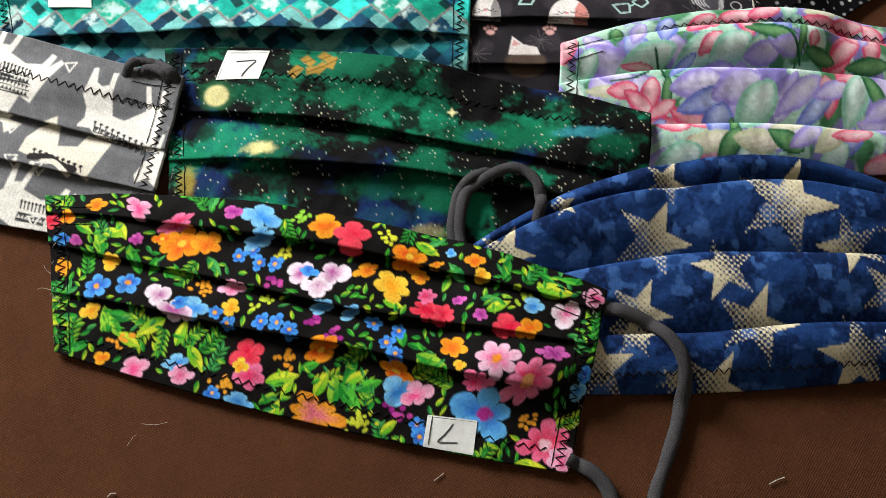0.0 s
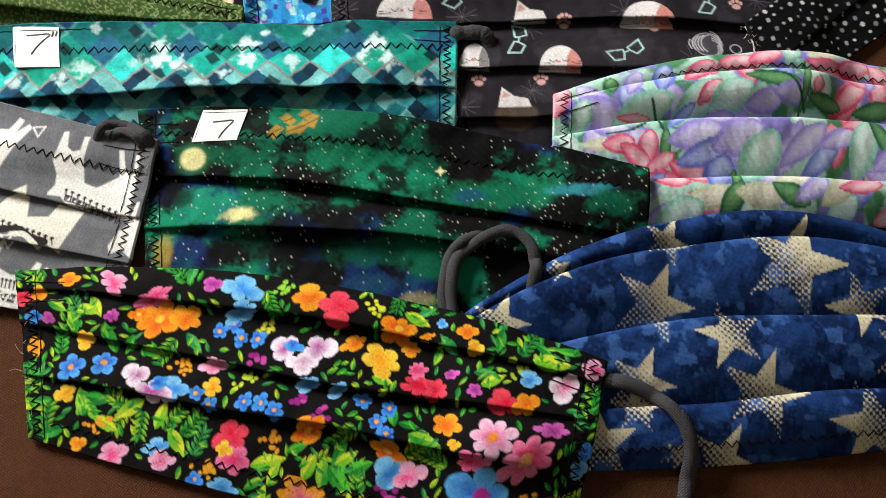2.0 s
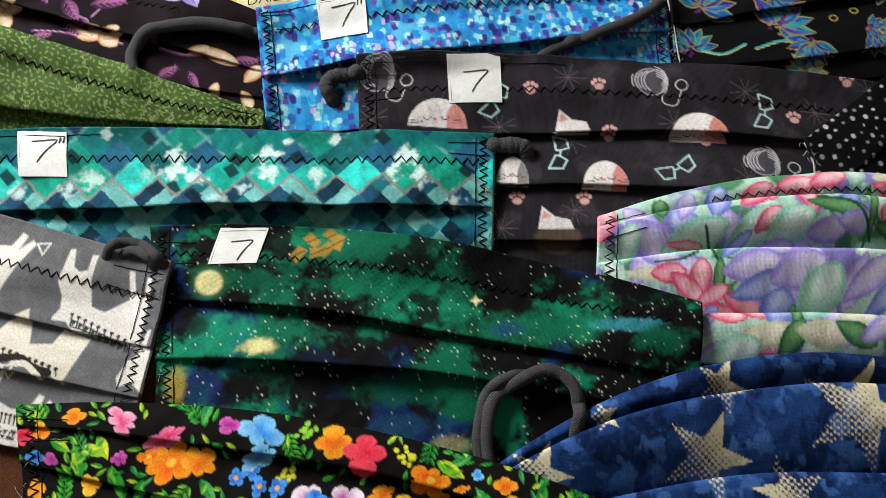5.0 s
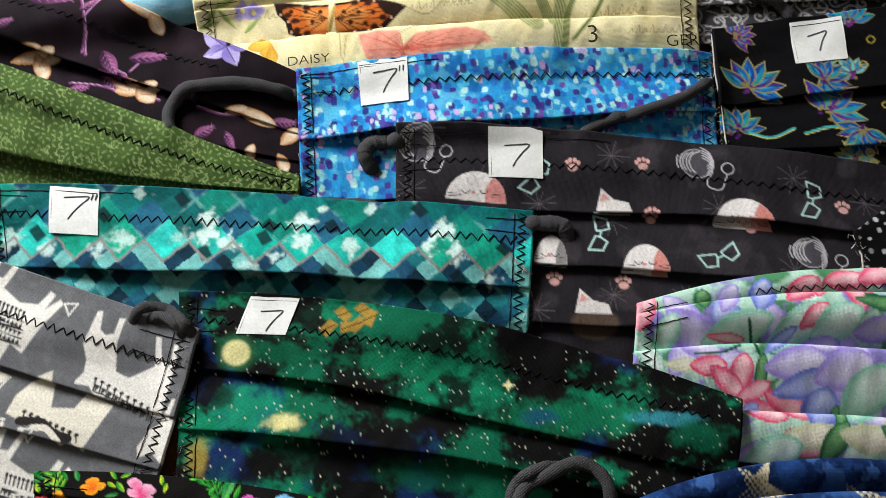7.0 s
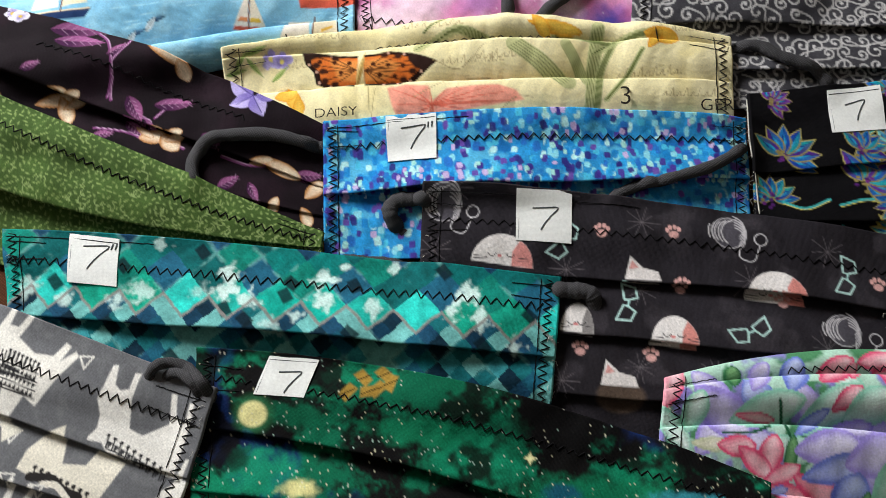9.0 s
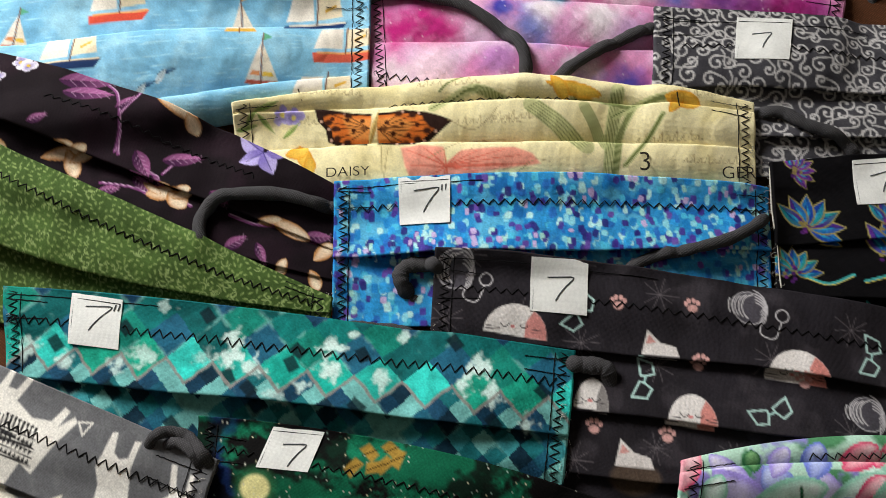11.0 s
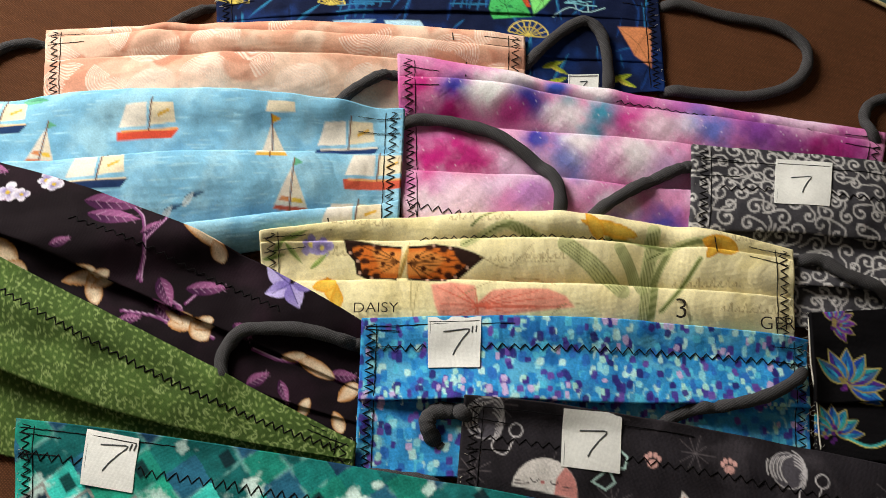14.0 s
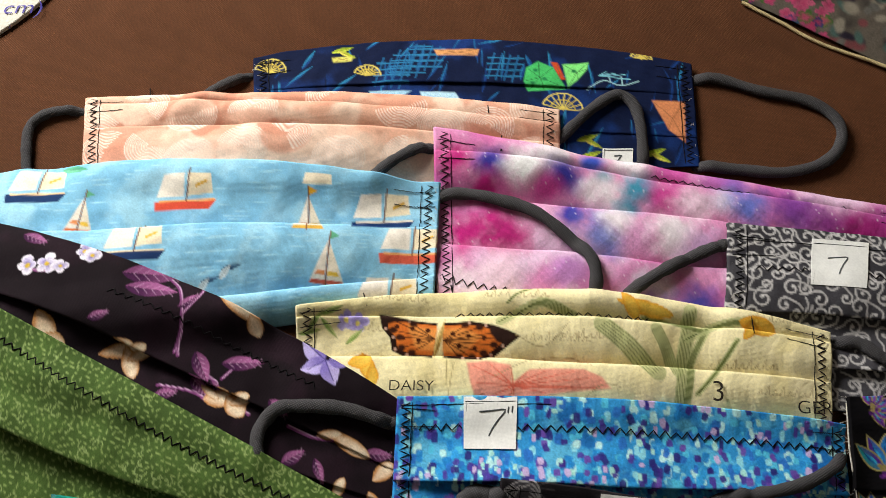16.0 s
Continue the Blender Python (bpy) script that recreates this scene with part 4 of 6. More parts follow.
    for q in ((-88.7, 267.4), (-85, 267)):
        p.flower(q, 3.6, 5, 20, "#8a7ac0", "#b9aee0", "#e0d070")
    for q, an in (((-98.3, 265.8), 60), ((-93.7, 264), -40), ((-99.6, 262.1), 20), ((-85.2, 262.9), 50), ((-93.6, 269.6), 30)):
        p.leaf(q, 8, 1.6, an, "#8fae58", "#c2d080")
    p.line([(-55.2, 259.4), (-53.6, 249.7)], 0.3, "#b0a070")
    return p.c


garden, sh = face_mask("garden_butterfly_cotton", "pale yellow pleated cloth mask with a butterfly and flower print",
                       ((-105.2, 268.5), (64.1, 285.4), (65.7, 256.5), (-100.1, 236.6)), (10.4, -2.3), [(.12, .24, .13), (.48, .57, .55)], garden_print, 0.4, 2.8, 16, low=0.86, up=True, dye=0.03)
ear_loop(garden, [(63.4, 282.8), (73, 283.6), (80.2, 279.6), (92.5, 275.7), (100.1, 268.2)], 2.1)
lettering("DAISY", (-64.7, 249.1), 4.6, 7, garden, m_letter, wide=1.15)
lettering("3", (29.1, 260.8), 9.0, 5, garden, m_letter)
lettering("GER", (59.2, 260.7), 5.6, 6, garden, m_letter, wide=1.1)
for a, b in (((-84.9, 277), (-82.9, 272.6)), ((38.3, 286.4), (39.2, 280.7)), ((-57.5, 285.5), (-56.5, 282.3))):
    stitch_line(garden, [a, b], 0.0002)
zigzag(garden, sh, (0.3, 0.2), (0.66, 0.2), 1.6, 3.0)


def plum_print(x, y, u, s):
    p = Print(x, y, "#150c12", 17)
    p.mottle("#20121b", 12, 0.45, 0.7, 3)
    for pts in ([(-148.5, 272.4), (-142.4, 267.7), (-138.9, 258.5), (-139.5, 248.1)], [(-139.1, 259.4), (-135.4, 267.8), (-135.3, 274.4)], [(-138.5, 254.8), (-138.9, 250.9), (-138.2, 247.3)], [(-129.8, 243.1), (-124.5, 241.1), (-122.5, 238.4), (-112.6, 233.1)], [(-123.0, 242.3), (-119.8, 247.3)],
                [(-192.5, 267.2), (-186.8, 267.1), (-180.2, 270.0)], [(-100.0, 231.5), (-90.9, 229.4), (-80.7, 230.0)], [(-142.2, 237.6), (-131.4, 237.4), (-125.4, 234.7)]):
        p.line(pts, 0.9, "#7d4074")
        p.line([(a + 0.2, b + 0.25) for a, b in pts], 0.3, "#caa4c4")
    for q, l, w, an in (((-152.9, 272.1), 19, 7.5, 8), ((-151.2, 266.4), 17, 6, 2), ((-138.2, 264.4), 8, 3, 50), ((-130.0, 244.9), 11, 5, -55), ((-118.0, 248.5), 13, 5, 12), ((-129.9, 239.4), 9, 3.5, -35), ((-138.8, 235.4), 7, 3.5, 20), ((-71.3, 227.2), 9, 4, 5), ((-96.3, 222.6), 8, 4, 40),
                        ((-123.8, 238.5), 7, 3, -50), ((-194.7, 278.5), 9, 4, -10), ((-103.8, 236.2), 8, 4, -30), ((-87.9, 219.7), 8, 3, -60), ((-163.9, 254.8), 7, 3, 30)):
        p.leaf(q, l, w, an, "#3f183e", "#9c5a8a", 0.4)
        c, d = math.cos(radians(an)), math.sin(radians(an))
        for k in range(-2, 3):
            m = (q[0] + 0.16 * l * k * c, q[1] + 0.16 * l * k * d)
            for sd in (-1, 1):
                p.line([m, (m[0] + 0.12 * l * c - sd * 0.3 * w * d, m[1] + 0.12 * l * d + sd * 0.3 * w * c)], 0.22, "#c9a0c0", 0.45)
    for q, l, w, an in (((-122.2, 264.9), 15, 4.5, -22), ((-117.0, 260.8), 7, 5, -60), ((-181.7, 250.2), 12, 6.5, -50), ((-177.5, 246.1), 8, 5, -20), ((-157.5, 246.3), 12, 5, 20), ((-152.9, 243.3), 12, 5, -60), ((-151.1, 246.3), 8, 4, 40), ((-123.2, 236.5), 9, 6, 10), ((-117.5, 235.0), 9, 6, -40),
                        ((-116.3, 237.0), 7, 4, 30), ((-80.5, 228.9), 15, 4.5, -22), ((-69.0, 222.5), 8, 5, 50), ((-70.3, 213.3), 7, 4, -60), ((-81.2, 215.8), 7, 3.5, 70), ((-126.3, 238.2), 8, 2.5, -30), ((-86.9, 230.8), 8, 3, 10)):
        p.petal(q, l, w, an, "#f0e0c4", "#b9824e")
    for q, r, n in (((-177.1, 276.6), 3.6, 4), ((-174.1, 275.4), 3.0, 3), ((-186.7, 269.7), 4.2, 5), ((-182.4, 269.7), 3.0, 4), ((-192.8, 268.2), 4.0, 4)):
        p.flower(q, r, n, 20, "#8478b4", "#e6e0ec", "#d0b040")
    b = (-92.6, 253.2)
    for l, w, an, o in ((11, 6.5, 140, (-4.5, 3)), (9, 6, 205, (-3, -2.5)), (9, 6, 300, (2.5, -4)), (8, 5, 10, (5, 0.5))):
        p.leaf((b[0] + o[0], b[1] + o[1]), l, w, an, "#7f70b8", "#c0b4e6", 0.1)
        p.line([b, (b[0] + 1.6 * o[0], b[1] + 1.6 * o[1])], 0.3, "#4a3f80")
    p.leaf((-82.3, 255.6), 7, 4.5, 60, "#e6b23e", "#c9702a")
    p.leaf((-79.2, 253.3), 7, 4.5, -40, "#eec45a", "#c98a2a")
    return p.c


plum, sh = face_mask("plum_leaf_cotton", "near-black plum pleated cloth mask with purple leaves and cream flowers",
                     ((-272.2, 284.6), (-64.2, 242.6), (-63.3, 207.7), (-249.8, 228.9)), (13.1, -4.3), [(.33, .42, .55), (.62, .72, .82)], plum_print, 0.4, 2.8, 17, (True, False))
zigzag(plum, sh, (0.5, 0.2), (0.85, 0.24), 1.6, 3.2)


def dabs_print(x, y, u, s):
    p = Print(x, y, "#2f93d2", 19)
    p.mottle("#57b4de", 9, 0.45, 0.65, 3)
    p.mottle("#1f72bc", 7, 0.55, 0.7, 8)
    for cols, n, w in ((["#8fdcec", "#b9ecec", "#4fc0e4"], 420, 1.5), (["#2a6fc4", "#2f9ee2", "#1f84cc"], 420, 1.6), (["#3c2c86", "#4a3a98", "#2c2a78", "#6a4aa8"], 300, 1.35), (["#a9e4dc", "#c9b4e0"], 150, 1.1)):
        for q in p.scatter(n):
            p.dab(q, p.g.uniform(0.5, 0.9) * w, p.g.uniform(0.7, 1.25) * w, p.g.uniform(-15, 25), str(p.g.choice(cols)), 0.95)
    return p.c


dabs, sh = face_mask("blue_dab_cotton", "bright blue pleated cloth mask printed with violet brush dabs",
                     ((-68.3, 244.9), (69.6, 257.7), (70.1, 215.9), (-63, 199.5)), (2.5, -1.4), [(.53, .53, .50)], dabs_print, 0.4, 4.4, 19)
straight(dabs, sh, (0.0, 0.06), (0.34, 0.05))
size_tag(dabs, ((-48.1, 247.7), (-31.9, 250.2), (-30.5, 234.2), (-45.9, 232.3)), "7\"", (-38.6, 241.2), 12, 6)
ear_loop(dabs, [(-66.6, 237.6), (-73, 237.5), (-83.9, 238.6), (-95.3, 237.5), (-103.5, 235.5), (-107.7, 228.9), (-106.5, 220.6), (-104.7, 215)], 2.2, "charcoal knitted ear loop curled over a dark mask")
ear_loop(dabs, [(70, 249.8), (63.5, 243), (54.7, 237), (44.6, 233), (35.4, 231.1), (27.4, 227), (22.3, 220.7)], 1.9)
ear_loop(dabs, [(-62.4, 200.3), (-53.8, 200), (-43.9, 200.3), (-33.9, 199.8)], 1.7)
zigzag(dabs, sh, (0.05, 0.2), (0.98, 0.2), 1.9, 3.4)


def fern_print(x, y, u, s):
    p = Print(x, y, "#415829", 18)
    p.mottle("#4c6630", 8, 0.4, 0.7, 3)
    for q in p.scatter(1900, 1.55):
        p.leaf(q, p.g.uniform(1.2, 2.1), 0.62, p.g.uniform(0, 360), "#90a563", "#788f4f", 0)
    for q in p.scatter(240):
        a0 = p.g.uniform(0, 360)
        p.ring(q, p.g.uniform(0.9, 1.5), 0.3, "#93a86a", a0, a0 + 170)
    return p.c


fern, sh = face_mask("fern_green_cotton", "leaf green pleated cloth mask with a small vine print",
                     ((-239.3, 266.9), (-63.5, 207.8), (-63.5, 199), (-237.4, 207.7)), (0.5, -13.8), [(.52, .57, .55)], fern_print, 0.38, 3.2, 18)
zigzag(fern, sh, (0.25, 0.14), (0.97, 0.35), 1.9, 3.0)


def paisley_print(x, y, u, s):
    p = Print(x, y, "#0a090c", 20)
    def lotus(c, r, an, cols):
        r = r * 0.86
        for k in range(7):
            a = an - 84 + 28 * k
            m = (c[0] + 0.55 * r * math.cos(radians(a)), c[1] + 0.55 * r * math.sin(radians(a)))
            p.leaf(m, r * 1.04, r * 0.46, a, "#8a8048", "#a89c5c", 0)
            p.leaf(m, r * 0.94, r * 0.36, a, cols[k % len(cols)], cols[(k + 1) % len(cols)], 0.4)
            p.leaf((c[0] + 0.5 * r * math.cos(radians(a)), c[1] + 0.5 * r * math.sin(radians(a))), r * 0.5, r * 0.14, a, "#2a9cc4", "#12307c", 0)
        for k in range(9):
            p.blob((c[0] + p.g.normal(0, 0.12 * r), c[1] + p.g.normal(0, 0.12 * r)), 0.7, 0.6, 0, str(p.g.choice(["#4a1f60", "#6a2a78", "#8a7c48"])), 0.3)
    blue = ["#163f98", "#1f6aa8", "#46257a", "#1f8c94"]
    lotus((80.8, 245), 13, 60, blue)
    lotus((76.3, 229.7), 10, 90, ["#176f92", "#1f3d90", "#2a928c"])
    lotus((105.3, 237.4), 14, 40, ["#1f5fa8", "#5a2f90", "#2aa0a8"])
    lotus((115.3, 270.5), 10, 100, ["#2a6fc0", "#1fa0b0"])
    lotus((76.9, 264.1), 8, 30, ["#5a2a80", "#7a3a98"])
    lotus((114, 250.3), 8, 120, ["#7ac8c0", "#2a70a8"])
    lotus((113.4, 221), 8, 80, ["#b9a84e", "#3a8f90"])
    for pts in ([(79.8, 228.9), (86.5, 227), (94.1, 230.7)], [(97.2, 228.8), (106.4, 231.3), (114.1, 228.4)], [(110.9, 265.7), (111.5, 257.9), (104.4, 252)], [(98.3, 222.8), (103.1, 215.7), (108.5, 214.4)]):
        p.line(pts, 0.9, "#3fa8a8")
        p.line([(a, b - 0.5) for a, b in pts], 0.3, "#d0c060")
    for q in p.scatter(70):
        if q[0] > 100:
            lotus(q, p.g.uniform(6, 11), p.g.uniform(0, 360), blue) if p.g.random() < 0.35 else p.ring(q, 1.2, 0.4, "#b9a84e")
    return p.c


paisley, sh = face_mask("black_lotus_cotton", "black pleated cloth mask with blue lotus flowers outlined in gold",
                        ((69.6, 266.3), (258.2, 295.7), (246.2, 239.9), (70.8, 212.8)), (1.0, -4.4), [(.52, .49, .50), (.82, .84, .78)], paisley_print, 0.45, 2.4, 20, (False, False))
size_tag(paisley, ((95.2, 268.8), (112.7, 272.3), (113.5, 256.3), (96.3, 253.9)), "7", (104.5, 262.4), 10, 12)
frays(paisley, [(69.5, 266.8), (69.5, 252.5), (70.3, 238.4), (71.6, 223.3)], 4, 34, 2.0)
stitch_line(paisley, [(69.7, 264.5), (69.7, 250.2), (71, 236.8), (71.9, 224.3)], 0.0003, m_pale_thread, "white_overlock")


def cats_print(x, y, u, s):
    p = Print(x, y, "#29262b", 21)
    p.mottle("#242125", 14, 0.42, 0.64, 3)
    p.mottle("#3a363b", 8, 0.52, 0.72, 9, 0.8)
    for q in p.scatter(26, 20):
        for k in range(10):
            a = radians(36 * k + p.g.uniform(-8, 8))
            r = p.g.uniform(4, 6)
            p.line([q, (q[0] + r * math.cos(a), q[1] + r * math.sin(a))], 0.25, "#6d666a", 0.6)

    def paw(c, an):
        p.blob((c[0], c[1] - 0.7), 1.5, 1.2, an, "#d9a8a2", 0.2)
        for k in range(4):
            a = radians(150 - 40 * k + an)
            p.blob((c[0] + 2.1 * math.cos(a), c[1] + 1.9 * math.sin(a)), 0.62, 0.85, an, "#d9a8a2", 0.25)

    def yarn(c, r):
        p.blob(c, r, r, 0, "#55525a", 0.05, 0.8)
        for k in range(5):
            p.ring((c[0] - r * 0.2 * (k - 2), c[1]), r * 0.86, 0.4, "#c9c6c8", 100 + 12 * k, 230 - 6 * k)
            p.ring((c[0] + 0.5, c[1] + r * 0.2 * (k - 2)), r * 0.8, 0.4, "#bdbabd", -50, 70)
        p.ring(c, r, 0.35, "#b5b2b6")
        p.line([(c[0] + r * 0.6, c[1] - r * 0.7), (c[0] + 3, c[1] - 8), (c[0] + 7, c[1] - 9), (c[0] + 9, c[1] - 4)], 0.35, "#cfcccf")
        p.ring((c[0] + 9.3, c[1] - 2), 1.9, 0.35, "#cfcccf")

    def glasses(c, an):
        ca, sa = math.cos(radians(an)), math.sin(radians(an))
        for sx in (-1, 1):
            o = [(sx * 1.0, 1.4), (sx * 6.2, 2.9), (sx * 5.6, -1.4), (sx * 2.4, -2.4), (sx * 1.0, 0.2), (sx * 1.0, 1.4)]
            w = [(c[0] + a * ca - b * sa, c[1] + a * sa + b * ca) for a, b in o]
            for a, b in zip(w[:-1], w[1:]):
                p.line([a, b], 0.6, "#b4d6d0")
        p.line([(c[0] - ca, c[1] - sa), (c[0] + ca, c[1] + sa)], 0.6, "#a9d2cc")

    def kitten(c, w, patch):
        p.shape(c, [(w * math.cos(k * math.pi / 12), -3 + 9.4 * math.sin(k * math.pi / 12)) for k in range(13)], "#e9e4e0", -4)
        p.shape(c, [(w * 0.3, -3), (w * 0.3, 1.5), (w * 0.5, 5.0), (w * 0.71, 3.6), (w * 0.87, 1.7), (w * 0.97, -0.6), (w, -3)], patch, -4)
        for sx in (-0.35, 0.25):
            p.ring((c[0] + sx * w, c[1] + 0.7), 1.2, 0.32, "#2a2628", 200, 340)
        p.blob((c[0] - 0.1 * w, c[1] - 0.4), 0.7, 0.5, 0, "#d98a88")
        for sx in (-1, 1):
            for k in range(2):
                p.line([(c[0] + sx * w * 0.5, c[1] - 1 - 0.6 * k), (c[0] + sx * w * 0.95, c[1] - 0.6 - 0.9 * k)], 0.22, "#4a4446")

    def ear(c, an):
        p.shape(c, [(-5, -3), (-3.4, 4.6), (0.5, 1), (5, 0), (6, -3)], "#e6e0dc", an)
        p.shape(c, [(-3.8, 0.3), (-2.9, 3.2), (-0.8, 1)], "#dba09a", an)

    kitten((-7.8, 204), 9.5, "#d9928c")
    kitten((74.9, 198.2), 9.0, "#dd8f86")
    ear((34.5, 202), 0)
    kitten((15.5, 184.3), 5, "#8a8684")
    kitten((44.2, 182.3), 7, "#d98f86")
    # white cat in a fold's shadow: the shade is painted in as brown
    p.blob((28.7, 163.6), 7, 4.5, 0, "#54463c", 0.15)
    ear((27.7, 169.5), 0)
    for q, an in (((22.1, 213.6), 0), ((44.2, 214.9), 10), ((105.8, 202.8), 0), ((16.7, 176.9), 0), ((37.5, 176.3), 0), ((46.6, 198.1), 0), ((77.2, 195.8), 0)):
        paw(q, an)
    yarn((61.5, 216.5), 5.2)
    yarn((94.3, 187.8), 5.0)
    yarn((-27.1, 219.2), 5.6)
    glasses((96.7, 204.8), 75)
    glasses((30.8, 191.8), 80)
    glasses((66.6, 185.1), 25)
    glasses((10.9, 209.6), 60)
    for q in p.scatter(26, 15, [((-7.8, 204), 12), ((74.9, 198.2), 12), ((61.5, 216.5), 12), ((66.6, 185.1), 10), ((96.7, 204.8), 10), ((30.8, 191.8), 10), ((34.5, 202), 8), ((43.4, 181.3), 9)]):
        if q[0] > 98:
            paw(q, 0) if p.g.random() < 0.5 else kitten(q, 7, "#d9928c")
    return p.c


cats, sh = face_mask("cat_and_yarn_cotton", "charcoal pleated cloth mask printed with cats, glasses and yarn",
                     ((-34.1, 224.9), (136, 216.4), (127.6, 158), (-30.9, 151)), (4.2, -3.7), [(.36, .35, .39), (.59, .60, .64), (.83, .82, .84)], cats_print, 0.4, 2.8, 21, (True, False))
straight(cats, sh, (0.0, 0.04), (0.4, 0.04))
size_tag(cats, ((-4.8, 224.8), (12.6, 226), (12.9, 208.8), (-4.1, 208.7)), "7", (4.3, 216.4), 12, -2)
ear_loop(cats, [(-30.3, 219.6), (-36.2, 220.6), (-41.6, 220), (-43.8, 217.3), (-42.9, 213.8), (-38.8, 210.3)], 2.5)
zigzag(cats, sh, (0.04, 0.15), (0.95, 0.2), 1.8, 3.4)


def diamond_print(x, y, u, s):
    p = Print(x, y, "#0f7d74", 22)
    v = (-102.1, 177.0)
    X = p.x - v[0] + 1.0 * (value_noise(p.x, p.y, 3, 5) - 0.5)
    Y = p.y - v[1] + 1.0 * (value_noise(p.x, p.y, 3, 6) - 0.5)
    Y = Y + 0.009 * X
    a, b = (X + Y) / 14.0, (X - Y) / 14.0
    i, j = np.floor(a).astype(int), np.floor(b).astype(int)
    row, h = i - j, (i * 7 + j * 13 + i * j * 3) % 8
    bright = np.array([lin(q) for q in ["#17b8a6", "#18aa98", "#129c86", "#30c4b8", "#12a89c", "#189a80", "#17b8a6", "#22a698"]])
    dark = np.array([lin(q) for q in ["#1b4c68", "#0f6e6c", "#1d5a74", "#128070", "#173f5c", "#0e7a74", "#205e78", "#0c5c5c"]])
    p.c = np.where((row == 1)[:, None], bright[h], dark[h])
    tiny = np.array([lin(q) for q in ["#12384f", "#1d5a70", "#0f7f78", "#6fb4b0", "#1d4a66", "#0f2c3c", "#3a8f96", "#1a6a70"]])
    i2, j2 = np.floor(a * 2).astype(int), np.floor(b * 2).astype(int)
    p.c = np.where((row <= 0)[:, None], tiny[(i2 * 5 + j2 * 11 + i2 * j2 * 3) % 8], p.c)
    p.c = p.c * (0.6 + 0.95 * value_noise(p.x, p.y, 2.5, 9))[:, None]
    # lighter brushed edges along the diamonds
    fa, fb = a - i, b - j
    edge = np.minimum.reduce([fa, 1 - fa, fb, 1 - fb])
    p.lay(np.arange(len(X)), 0.35 * (1 - ramp(edge, 0.02, 0.1)) * ramp(value_noise(p.x, p.y, 5, 19), 0.5, 0.7), "#8fd2ca")
    pale = (((-90.1, 190.7), 5, 1), ((-90.4, 185.9), 5, 1), ((-83.0, 182.9), 4.4, 0.9), ((-61.7, 191.6), 4.6, 1), ((-60.3, 184.6), 5, 0.95), ((-55.4, 196.9), 3, 0.9), ((-116.2, 184.0), 5.5, 0.7), ((-45.8, 183.3), 4, 0.8), ((-40.4, 198.1), 3, 0.8), ((-17.2, 189.5), 5, 1),
            ((-21.4, 183.9), 4.4, 0.9), ((-13.4, 182.2), 4.6, 0.95), ((-123.2, 181.1), 4, 0.8), ((-139.4, 181.1), 3.6, 0.8), ((-67.7, 179.9), 3, 0.8), ((-3.4, 174.9), 4, 0.8), ((-151.2, 183.8), 5, 0.7), ((-75.0, 175.3), 3.4, 0.6), ((-112.7, 199.5), 3, 0.7), ((-98.4, 185.3), 4, 0.5))
    for q, r, am in pale:
        k, e, f = p.near(q, r * 1.5, p.g.uniform(-10, 10))
        w = value_noise(p.x[k], p.y[k], 2, 31) - 0.5
        p.lay(k, am * (1 - ramp((np.abs(e) + np.abs(f)) / r + 1.9 * w, 0.3, 1.05)), "#d3efe8")
    for q in ((-143.4, 185.6), (-71.9, 185.5), (-51.8, 190.6), (-123.1, 191.9), (-82.7, 177.0), (-99.5, 198.0), (-51.1, 174.8), (-12.3, 174.2), (-70.7, 189.8), (-104.6, 165.6), (-123.9, 173.4), (-25.2, 196.7), (-89.5, 180.0), (1.2, 184.4)):
        k, e, f = p.near(q, 4, p.g.uniform(-15, 15) + 45)
        p.lay(k, 0.9 * (1 - ramp(np.maximum(np.abs(e), np.abs(f) * 0.7), 1.4, 2.0)), "#0a1f28")
    # the grey zigzag that runs between the rows
    w = np.abs((X / 14.0) % 1 - 0.5) * 2
    d = np.abs(Y - 7.0 * (1 - w)) * 0.7
    p.lay(np.arange(len(X)), 0.85 * (1 - ramp(d, 0.28, 0.6)), "#8d8884")
    return p.c


diamond, sh = face_mask("teal_diamond_cotton", "teal green pleated cloth mask with painted diamond zigzags",
                        ((-164.3, 201.4), (10.3, 197.8), (8.7, 159.2), (-151.3, 153.2)), (1.8, -4.0), [(.54, .55, .63)], diamond_print, 0.42, 4.6, 22)
straight(diamond, sh, (0.0, 0.05), (0.28, 0.05))
size_tag(diamond, ((-141.8, 201), (-125.9, 200.2), (-123.9, 185.1), (-139.4, 185.6)), "7\"", (-132.8, 193.9), 12, -4)
ear_loop(diamond, [(6.3, 193.8), (13, 194.1), (18.4, 193.8), (20.3, 191.4), (20.6, 187.6)], 2.6)
zigzag(diamond, sh, (0.01, 0.2), (0.97, 0.26), 2.6, 3.4)


def dotted_print(x, y, u, s):
    p = Print(x, y, "#0d0c0e", 23)
    for q in p.scatter(1100, 3.0):
        r = p.g.uniform(0.35, 0.85)
        if q[0] < 190:
            p.blob(q, r, r, 0, str(p.g.choice(["#b9bcbc", "#8a8d8e", "#d0d2d0"])), 0.15)
    return p.c


dotted, sh = face_mask("silver_dot_cotton", "black cloth mask with scattered silver dots",
                       ((107.1, 194.4), (280.9, 321.9), (288.3, 277.5), (115.1, 165.2)), (1.4, 0.5), [(.6, .5, .5)], dotted_print, 0.45, 1.4, 23, (False, False))
frays(dotted, [(107.1, 194.4), (109.2, 189.3), (109.4, 181)], 6, 22, 2.0)
stitch_line(dotted, [(107.4, 193.8), (109.3, 188.9), (109.4, 181.4)], 0.0003, m_pale_thread, "white_overlock")


